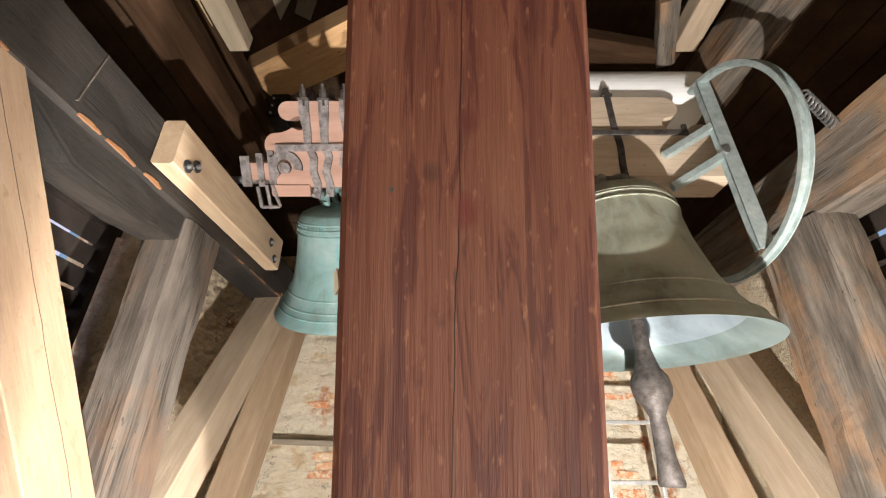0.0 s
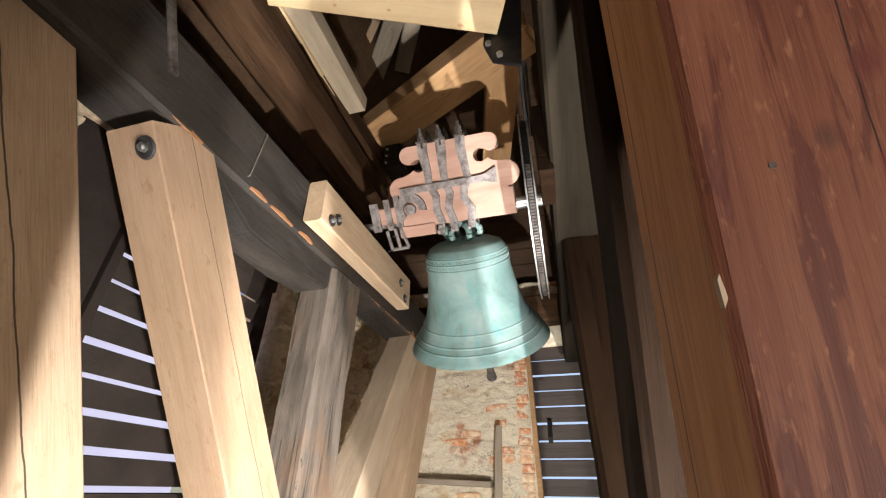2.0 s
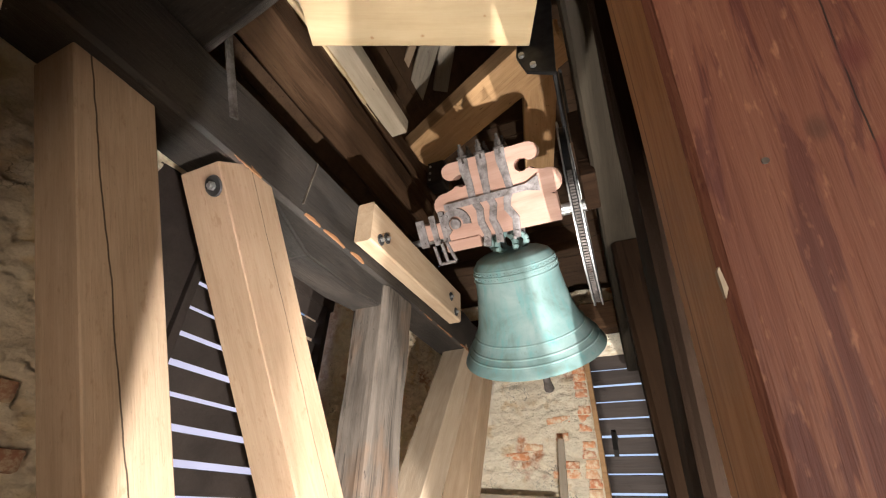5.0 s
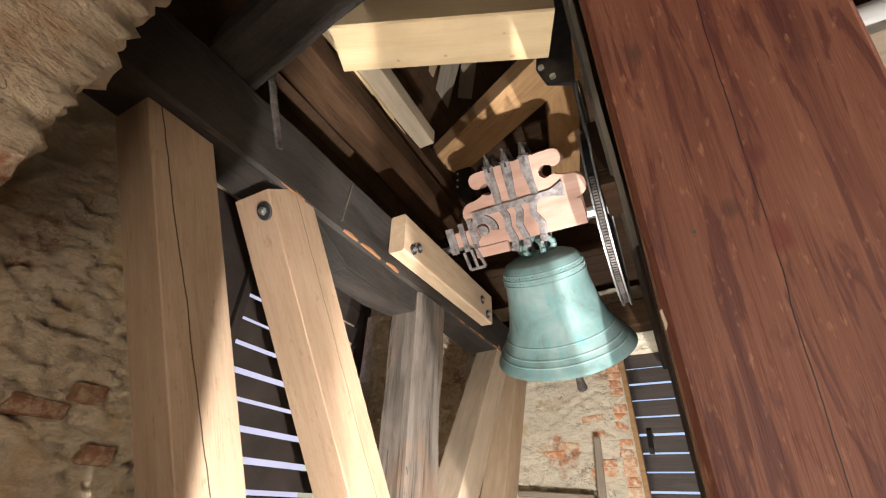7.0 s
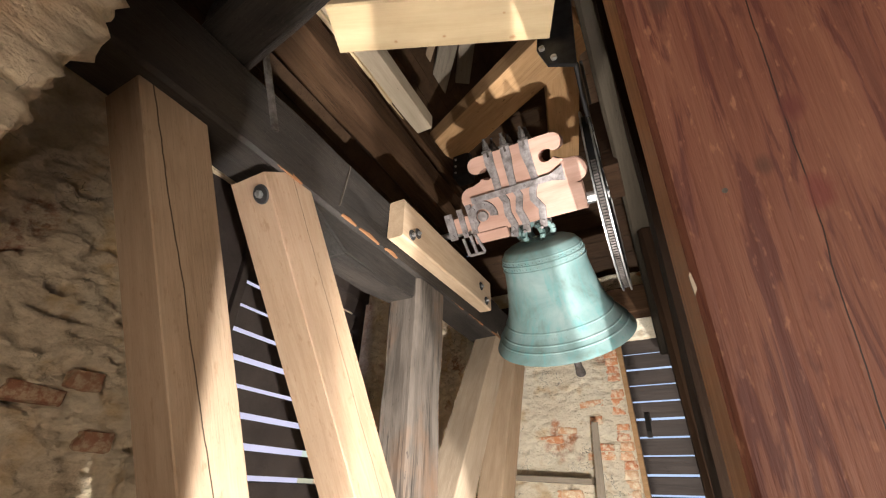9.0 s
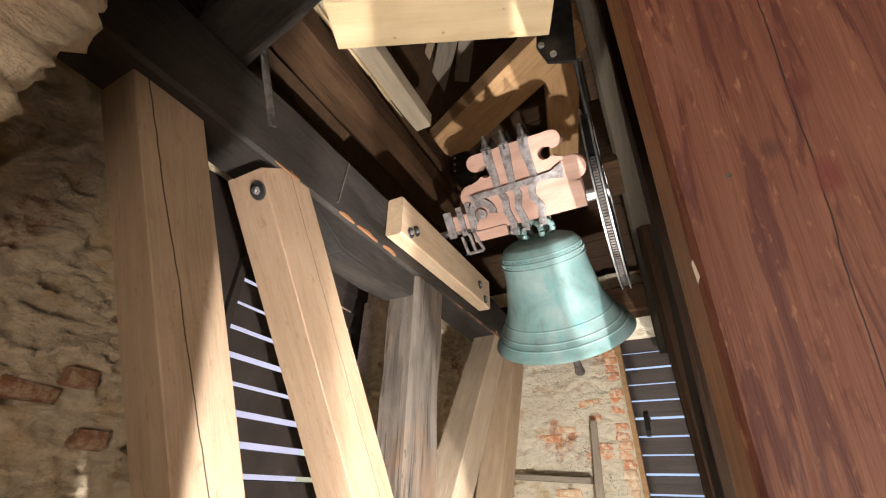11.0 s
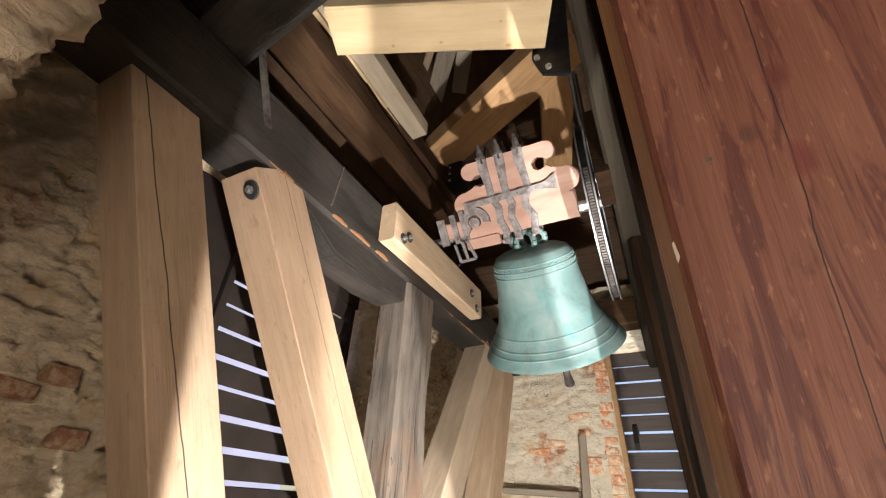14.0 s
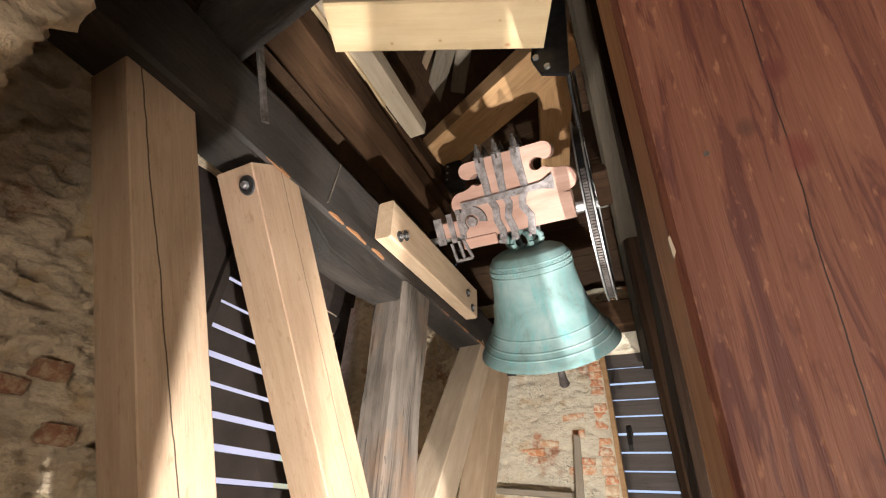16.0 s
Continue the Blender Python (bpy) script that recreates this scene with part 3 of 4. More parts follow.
def sky_sheet(name, corners, glow, strength):
    m, nt, b = nodes_of(name)
    b.inputs["Base Color"].default_value = (0, 0, 0, 1)
    v = noise_tex(nt, coords(nt, (1, 1, 1), False), 0.8, 3, 0.5)
    nt.links.new(ramp(nt, v, [(0.3, [c * 0.8 for c in glow]), (0.7, glow)]), b.inputs["Emission Color"])
    b.inputs["Emission Strength"].default_value = strength
    tagged(link("backdrop", mesh_from(name, corners, [(0, 1, 2, 3)]), m), "bright hazy sky outside the sound window", "sky", kind="structure")


sky_sheet("west_sky", [(X0 - 3.0, -1.0, 0.2), (X0 - 3.0, 5.0, 0.2), (X0 - 3.0, 5.0, 6.0), (X0 - 3.0, -1.0, 6.0)], (0.78, 0.76, 1.0), 1.0)
sky_sheet("north_sky", [(-3.0, Y1 + 3.0, 0.2), (3.4, Y1 + 3.0, 0.2), (3.4, Y1 + 3.0, 6.0), (-3.0, Y1 + 3.0, 6.0)], (0.55, 0.70, 1.0), 1.1)

# ---- bell frame: west truss ----
FRAME = "timbers of the bell frame"
timber("frame_beam", (-1.475, -0.30, 2.75), (-1.475, 4.28, 2.835), 0.26, 0.335, OAK_BLACK, rough=0.014, cham=0.015, seed=1,
       label="blackened old oak head beam with scars along its arris", cat="beam", group=FRAME)
timber("raking_strut", (-1.50, 1.545, 0.06), (-1.50, 0.30, 2.64), 0.20, 0.225, PINE_SPLIT, up=(0, 1, 0.48), cham=0.004, seed=2,
       label="dusty new pine strut with a long drying crack", cat="strut", group=FRAME)
strut_b = timber("raking_strut", (-1.45, 1.96, 1.00), (-1.45, 0.775, 2.615), 0.20, 0.245, PINE_BOLTED, up=(0, 1, 0.73), cham=0.004, seed=3,
       label="new pine strut bolted under the head beam", cat="strut", group=FRAME)
timber("frame_post", (-1.455, 2.06, 0.0), (-1.455, 2.035, 2.62), 0.33, 0.22, OAK_ASH, up=(1, 0, 0), rough=0.024, cham=0.02, seed=4,
       label="weathered grey oak post with worm holes and an orange streak", cat="post", group=FRAME)
timber("raking_strut", (-1.45, 2.20, 0.90), (-1.45, 3.34, 2.64), 0.20, 0.25, PINE_DUSTY, up=(0, 1, -0.66), cham=0.004, seed=5,
       label="new pine strut with a rough grey sawn side", cat="strut", group=FRAME)
timber("raking_strut", (-1.50, 2.80, 0.06), (-1.50, 4.02, 2.66), 0.20, 0.27, PINE, up=(0, 1, -0.47), cham=0.004, seed=6,
       label="new pine strut below the end of the head beam", cat="strut", group=FRAME)

# haunch below the west beam
bm = bmesh.new()
prism(bm, [(0.93, 2.60), (1.23, 2.46), (1.63, 2.465), (2.02, 2.50), (2.02, 2.63), (0.93, 2.63)], "y", 1.372, 1.58)
bmesh.ops.bevel(bm, geom=bm.edges[:], offset=0.012, segments=2, affect="EDGES")
haunch = part("haunch_board", bm, OAK_BLACK, None)
haunch.matrix_basis = Matrix.Rotation(radians(90), 4, "Z")
tagged(haunch, "blackened oak haunch pinned under the head beam", "timber", FRAME)

# cleat with its bolts
cleat = timber("cleat", (-1.292, 1.50, 2.815), (-1.292, 2.82, 2.855), 0.105, 0.25, PINE, cham=0.010, seed=7,
               label="new pine cleat bolted to the old head beam", cat="cleat", group=FRAME)


def bolt(name, at, normal, r, parent=None, label="", washer=RUBBER, head=STEEL):
    n = Vector(normal).normalized()
    p = Vector(at)
    ob = thing(name, p) if parent is None else None
    bm = bmesh.new()
    rod(bm, Vector((0, 0, 0)) if ob else p, (Vector((0, 0, 0)) if ob else p) + n * 0.012, r, 24, r * 0.86)
    o = Vector((0, 0, 0)) if ob else p
    w = part("washer", bm, washer, ob or parent)
    bm = bmesh.new()
    rod(bm, o + n * 0.010, o + n * 0.022, r * 0.40, 6)
    rod(bm, o + n * 0.02, o + n * 0.031, r * 0.22, 10)
    part("nut", bm, head, ob or parent)
    if ob:
        tagged(ob, label, "bolt", "bolts of the bell frame")
    return ob


for y, z in ((1.60, 2.745), (1.66, 2.79), (2.62, 2.86), (2.72, 2.775)):
    bolt("bolt", (-1.246, y, z), (1, 0, 0), 0.036, label="steel bolt with a dark round washer in the cleat")

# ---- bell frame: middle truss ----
timber("frame_beam", (0.02, -0.60, 2.79), (0.02, 4.28, 2.80), 0.26, 0.34, DULL_SHADED, rough=0.006, cham=0.012, seed=11,
       label="dull grey-brown head beam between the two bells, darkened for shade", cat="beam", group=FRAME)
timber("frame_post", (0.045, 2.05, 0.0), (0.045, 2.05, 2.62), 0.34, 0.25, OAK_DARK_SHADED, up=(1, 0, 0), rough=0.012, cham=0.02, seed=12,
       label="dark brown oak post under the middle beam, darkened further for shade", cat="post", group=FRAME)
timber("raking_strut", (0.03, 1.86, 0.05), (0.03, 0.115, 2.62), 0.235, 0.20, OAK_DARK_SHADED, up=(0, 1, 0.69), rough=0.012, cham=0.015, seed=13,
       label="dark brown oak strut of the middle truss, darkened further for shade", cat="strut", group=FRAME)
RED = timber("raking_strut", (0.020, 0.924, 0.065), (0.020, 0.030, 2.625), 0.20, 0.18, RED_BEAM, up=(0, -1, -0.36), rough=0.0025, cham=0.006, seed=14,
       label="red-stained fir strut with bare orange sides and a long crack", cat="strut", group=FRAME)
RED.data.materials.append(FIR_SIDE)
for face in RED.data.polygons:
    if abs(face.normal.y) > 0.8:
        face.material_index = 1

# ---- bell frame: east truss ----
timber("frame_beam", (2.08, 0.40, 2.80), (2.08, 4.28, 2.83), 0.26, 0.40, OAK_GREY, rough=0.014, cham=0.015, seed=21,
       label="weathered grey oak head beam on the east side", cat="beam", group=FRAME)
timber("frame_post", (2.06, 2.20, 0.0), (2.06, 2.06, 2.64), 0.46, 0.24, OAK_GREY, up=(1, 0, 0), rough=0.035, cham=0.03, seed=22,
       label="crooked weathered oak post with a deep split", cat="post", group=FRAME)
timber("raking_strut", (2.06, 2.35, 0.70), (2.06, 3.35, 2.64), 0.20, 0.30, PINE_DUSTY, up=(0, 1, -0.5), cham=0.004, seed=23,
       label="dusty pine strut of the east truss", cat="strut", group=FRAME)
timber("raking_strut", (2.08, 2.95, 0.06), (2.08, 4.05, 2.64), 0.20, 0.28, PINE, up=(0, 1, -0.45), cham=0.004, seed=24,
       label="new pine strut near the north wall", cat="strut", group=FRAME)

# ---- timbers along the north wall and overhead ----
timber("cross_beam", (-1.95, 4.19, 3.14), (2.3, 4.19, 3.19), 0.20, 0.28, OAK_BROWN, rough=0.012, cham=0.015, seed=31,
       label="old brown cross beam along the north wall", cat="beam", group=FRAME)
timber("cross_beam", (-1.42, 0.40, 3.10), (0.6, 0.24, 3.30), 0.22, 0.28, OAK_BLACK, rough=0.016, cham=0.03, seed=32,
       label="blackened oak cross timber lying on the head beam", cat="beam", group=FRAME)
UP = "timbers of the spire floor"
timber("joist", (-1.30, 0.775, 3.77), (-0.22, 1.225, 3.77), 0.27, 0.34, PINE_JOIST, cham=0.01, seed=33,
       label="new pale pine joist over the green bell", cat="joist", group=UP)
timber("log_beam", (-1.60, 0.20, 3.75), (-1.60, 2.70, 3.75), 0.30, 0.30, OAK_BROWN, rough=0.014, seed=34, cham=0.07,
       label="dark brown log beam of the spire", cat="beam", group=UP)
timber("plate_beam", (-1.66, 0.30, 4.06), (-1.60, 3.4, 4.06), 0.30, 0.20, OAK_BROWN, rough=0.015, seed=35, cham=0.02,
       label="brown plate timber with a waney bark edge", cat="beam", group=UP)
edge_board = timber("edge_board", (-1.425, 0.60, 4.065), (-1.425, 1.93, 4.065), 0.16, 0.14, BOARD_PALE, rough=0.004, seed=36, cham=0.006,
       label="pale pine board with a torn bark edge", cat="board", group=UP)
for k, (ya, yb, w) in enumerate(((0.70, 1.02, 0.034), (1.02, 1.31, 0.048), (1.31, 1.56, 0.036), (1.56, 1.74, 0.050))):
    strip = timber("torn_edge", (-1.512, ya, 4.005), (-1.508, yb, 4.005), w, 0.07, PINE_JOIST, rough=0.012, cham=0.004, seed=60 + k)
    strip.parent, strip.matrix_parent_inverse = edge_board, edge_board.matrix_world.inverted()
    for key in ("label", "category", "group", "kind"):
        if key in strip:
            del strip[key]
timber("rafter_tie", (-1.50, 2.430, 4.295), (-0.10, 1.760, 4.295), 0.34, 0.19, SPRUCE, seed=38, cham=0.004, label="orange spruce tie beam crossing the spire", cat="beam", group=UP)
timber("rafter_tie", (-0.22, 1.70, 4.32), (-0.60, 3.45, 4.32), 0.26, 0.16, SPRUCE, seed=39, label="broad orange spruce board beside the drive", cat="board", group=UP)
timber("rafter", (-1.78, 1.70, 5.45), (-1.89, 2.45, 5.45), 0.20, 0.10, SPRUCE, seed=40, label="orange rafter high in the spire", cat="rafter", group=UP)
timber("rafter", (-1.46, 2.06, 5.50), (-1.92, 2.52, 5.50), 0.075, 0.10, PINE, seed=41, label="pale batten high in the spire", cat="rafter", group=UP)
timber("rafter", (-1.26, 2.06, 5.45), (-1.92, 2.86, 5.45), 0.19, 0.10, BOARD_GREY, seed=42, label="grey rafter high in the spire", cat="rafter", group=UP)
timber("rafter", (-1.07, 2.08, 5.47), (-1.41, 2.64, 5.47), 0.16, 0.10, BOARD_GREY, seed=43, label="grey rafter high in the spire", cat="rafter", group=UP)
timber("log_beam", (2.27, 1.0, 4.25), (2.17, 2.75, 4.25), 0.30, 0.30, OAK_GREY, rough=0.02, seed=44, label="grey squared log beam over the large bell", cat="beam", group=UP)
timber("rafter", (1.52, 1.70, 4.26), (1.74, 2.22, 4.26), 0.13, 0.12, OAK_GREY, rough=0.012, seed=45, label="short worn rafter end over the large bell", cat="rafter", group=UP)
timber("rafter", (1.80, 1.55, 4.28), (1.81, 2.10, 4.28), 0.17, 0.14, PINE_DUSTY, rough=0.012, seed=46, label="pale rafter end with peeling bark", cat="rafter", group=UP)
timber("tie_board", (0.20, 1.98, 4.30), (1.80, 2.26, 4.30), 0.25, 0.12, OAK_BROWN, seed=47, label="dark brown board over the large bell", cat="board", group=UP)

# bolt with the big washer on the strut
n_b = Vector((0, -0.807, -0.59))
bolt("bolt", (-1.397, 0.728, 2.481), n_b, 0.044, label="steel bolt with a broad black washer in the pine strut")


# ---- bells ----
def bell(name, centre, R, shoulder_r, height, out_mat, in_mat, lip_mat, label, rings):
    """A cast bell: centre is the middle of its mouth."""
    ob = thing(name, centre)
    tagged(ob, label, "bell")
    H, s = height, shoulder_r
    prof = [(R, 0.0), (R * 0.985, 0.02 * H), (R * 0.93, 0.075 * H), (R * 0.85, 0.145 * H), (R * 0.765, 0.24 * H), (R * 0.70, 0.35 * H), (R * 0.655, 0.47 * H),
            (s * 1.09, 0.62 * H), (s * 1.045, 0.75 * H), (s * 1.02, 0.86 * H), (s * 0.985, 0.93 * H), (s * 0.90, 0.98 * H), (s * 0.72, 1.015 * H), (s * 0.45, 1.035 * H), (0.001, 1.045 * H)]
    smooth_prof = []
    for (r0, z0), (r1, z1) in zip(prof, prof[1:]):
        for k in range(4):
            f = k / 4
            smooth_prof.append([r0 + (r1 - r0) * f, z0 + (z1 - z0) * f])
    smooth_prof.append(list(prof[-1]))
    for p in smooth_prof:
        for zc, wd, out in rings:
            p[0] += out * math.exp(-((p[1] / H - zc) / wd) ** 2)
    bm = bmesh.new()
    lathe(bm, smooth_prof, (0, 0, 0), 96)
    part("outer_shell", bm, out_mat, ob, smooth=True)
    bm = bmesh.new()
    lathe(bm, [(R, 0.0), (R * 0.955, 0.008 * H), (R * 0.90, 0.03 * H), (R * 0.855, 0.065 * H), (R * 0.815, 0.105 * H), (R * 0.80, 0.128 * H)], (0, 0, 0), 96)
    part("lip", bm, lip_mat, ob, smooth=True)
    inner = [(R * 0.80, 0.128 * H), (R * 0.76, 0.17 * H), (R * 0.68, 0.30 * H), (R * 0.60, 0.46 * H), (s * 0.97, 0.66 * H), (s * 0.92, 0.80 * H), (s * 0.82, 0.88 * H), (s * 0.55, 0.925 * H), (0.001, 0.935 * H)]
    bm = bmesh.new()
    lathe(bm, inner, (0, 0, 0), 96)
    part("inner_shell", bm, in_mat, ob, smooth=True)
    for zc, wd, out in rings:
        pts = min(smooth_prof, key=lambda p: abs(p[1] / H - zc))
        bm = bmesh.new()
        prof_r = [(pts[0] - 0.004, pts[1] - 0.007), (pts[0] + 0.005, pts[1] - 0.004), (pts[0] + 0.005, pts[1] + 0.004), (pts[0] - 0.004, pts[1] + 0.007)]
        lathe(bm, prof_r, (0, 0, 0), 96)
        part("moulding", bm, out_mat, ob, smooth=True)
    bm = bmesh.new()
    for zc in (0.845, 0.885):
        pr = min(smooth_prof, key=lambda p: abs(p[1] / H - zc))
        for i in range(72):
            t = 2 * math.pi * i / 72
            box(bm, ((pr[0] - 0.001) * math.cos(t), (pr[0] - 0.001) * math.sin(t), pr[1] + (0.004 if i % 2 else -0.003)), (0.010, 0.012, 0.012), 0, Matrix.Rotation(t, 4, "Z"))
    part("frieze", bm, out_mat, ob, "raised ornament band")
    # crown loops
    for a in range(6):
        t = math.pi * a / 3
        cs, sn = math.cos(t), math.sin(t)
        bm = bmesh.new()
        prev = None
        for k in range(7):
            q = math.pi * k / 6
            p = Vector((cs * s * (0.18 + 0.26 * math.sin(q)), sn * s * (0.18 + 0.26 * math.sin(q)), H * (1.03 + 0.075 * (1 - math.cos(q)))))
            if prev is not None:
                rod(bm, prev, p, s * 0.075, 8)
            prev = p
        part("crown_loop", bm, out_mat, ob)
    return ob


def clapper(name, top, ball_z, end_z, ball_r, label):
    ob = thing(name, top)
    tagged(ob, label, "clapper")
    x, y, z = top
    bm = bmesh.new()
    prof = [(0.0, 0.02), (ball_r * 0.36, 0.0), (ball_r * 0.36, (ball_z - z) * 0.15), (ball_r * 0.40, (ball_z - z) * 0.8), (ball_r * 0.62, ball_z - z + ball_r * 0.95), (ball_r * 0.9, ball_z - z + ball_r * 0.5), (ball_r, ball_z - z),
            (ball_r * 0.92, ball_z - z - ball_r * 0.45), (ball_r * 0.6, ball_z - z - ball_r * 0.95), (ball_r * 0.40, ball_z - z - ball_r * 1.4), (ball_r * 0.46, end_z - z + ball_r * 1.2), (ball_r * 0.62, end_z - z + ball_r * 0.15), (ball_r * 0.56, end_z - z), (0.0, end_z - z)]
    lathe(bm, prof, (0, 0, 0), 28)
    bmesh.ops.remove_doubles(bm, verts=bm.verts, dist=0.0005)
    part("shaft", bm, IRON, ob, smooth=True)
    bm = bmesh.new()
    box(bm, (0, 0, 0.03), (ball_r * 1.6, ball_r * 0.5, 0.10), 0.006)
    rod(bm, (-ball_r * 1.1, 0, 0.02), (ball_r * 1.1, 0, 0.02), ball_r * 0.2, 10)
    part("hinge", bm, STEEL, ob)
    bm = bmesh.new()
    rod(bm, (0, 0, 0.060), (0, 0, 0.074), ball_r * 1.5, 24)
    part("hanger_plate", bm, ALU, ob, "bright round hanger plate")
    for i in range(4):
        t = math.pi * (0.25 + 0.5 * i)
        bm = bmesh.new()
        rod(bm, (ball_r * 1.05 * math.cos(t), ball_r * 1.05 * math.sin(t), 0.01), (ball_r * 1.05 * math.cos(t), ball_r * 1.05 * math.sin(t), 0.062), ball_r * 0.24, 6)
        part("hanger_nut", bm, IRON, ob)
    return ob


SB, BB = (-0.665, 2.13, 2.205), (1.04, 2.18, 1.985)
small = bell("small_bell", SB, 0.465, 0.262, 0.66, GREEN_BRONZE, GREEN_INSIDE, GREEN_LIP, "green-patinated bronze bell hanging from a scrolled wooden yoke",
     [(0.10, 0.012, 0.004), (0.14, 0.012, 0.003), (0.25, 0.014, 0.005), (0.80, 0.012, 0.004), (0.86, 0.012, 0.004), (0.92, 0.01, 0.003)])
small_clapper = clapper("bell_clapper", (SB[0], SB[1], 2.74), 2.115, 1.76, 0.060, "grey iron clapper of the green bell")
bell("large_bell", BB, 0.635, 0.352, 0.90, GREY_BRONZE, GREY_INSIDE, GREY_LIP, "large grey-bronze bell with an ornament band below its shoulder",
     [(0.09, 0.012, 0.005), (0.24, 0.014, 0.006), (0.83, 0.010, 0.004), (0.87, 0.010, 0.004), (0.90, 0.010, 0.003)])
clapper("bell_clapper", (BB[0] + 0.02, BB[1], 2.72), 1.80, 1.36, 0.098, "heavy grey iron clapper of the large bell")


# ---- yokes ----
def arc(cx, cz, r, a0, a1, n=10):
    return [(cx + r * math.cos(radians(a0 + (a1 - a0) * i / n)), cz + r * math.sin(radians(a0 + (a1 - a0) * i / n))) for i in range(n + 1)]


def yoke(name, centre, half, z0, h, y_half, mat, label, straps, tall=0.11):
    """A scrolled headstock: a straight lower beam and two tiers of rounded lobes."""
    ob = thing(name, (centre[0], centre[1], z0))
    tagged(ob, label, "bell yoke")
    right = [(half, 0.0), (half, h * 0.26), (half * 0.97, h * 0.30)]
    right += arc(half * 0.86, h * 0.47, h * 0.16, -70, 150)
    right += arc(half * 0.62, h * 0.64, h * 0.085, 250, 100, 8)
    right += arc(half * 0.60, h * 0.86, h * 0.14, -60, 90)
    left = [(-x, z) for x, z in reversed(right)]
    bm = bmesh.new()
    prism(bm, right + left, "y", -y_half, y_half)
    part("headstock", bm, mat, ob)
    y = -y_half - 0.006
    for k, x in enumerate(straps):
        bm = bmesh.new()
        pts = [(x - 0.10 * x / half * 0.6, -0.07), (x * 0.95, h * 0.12), (x * 1.10, h * 0.35), (x * 0.98, h * 0.62), (x, h + 0.01)]
        for p, q in zip(pts, pts[1:]):
            v = Vector((q[0] - p[0], 0, q[1] - p[1]))
            box(bm, ((p[0] + q[0]) / 2, y, (p[1] + q[1]) / 2), (0.042, 0.016, v.length + 0.012), 0.004, Matrix.Rotation(math.atan2(v.x, v.z), 4, "Y"))
        box(bm, (x, 0, h + 0.012), (0.07, y_half * 2 + 0.03, 0.022), 0.004)
        part("strap", bm, IRON, ob)
        bm = bmesh.new()
        rod(bm, (x, y + 0.01, h), (x, y + 0.01, h + tall), 0.011, 10)
        rod(bm, (x, y + 0.01, h + 0.024), (x, y + 0.01, h + 0.052), 0.024, 6)
        rod(bm, (x, y + 0.01, h + 0.056), (x, y + 0.01, h + 0.078), 0.021, 6)
        part("strap_bolt", bm, IRON, ob)
    bm = bmesh.new()
    box(bm, (0, y - 0.012, h * 0.50), (half * 1.45, 0.014, 0.042), 0.004)
    box(bm, (half * 0.70, y - 0.016, h * 0.53), (0.03, 0.02, 0.085), 0.004)
    part("tie_bar", bm, IRON, ob)
    return ob


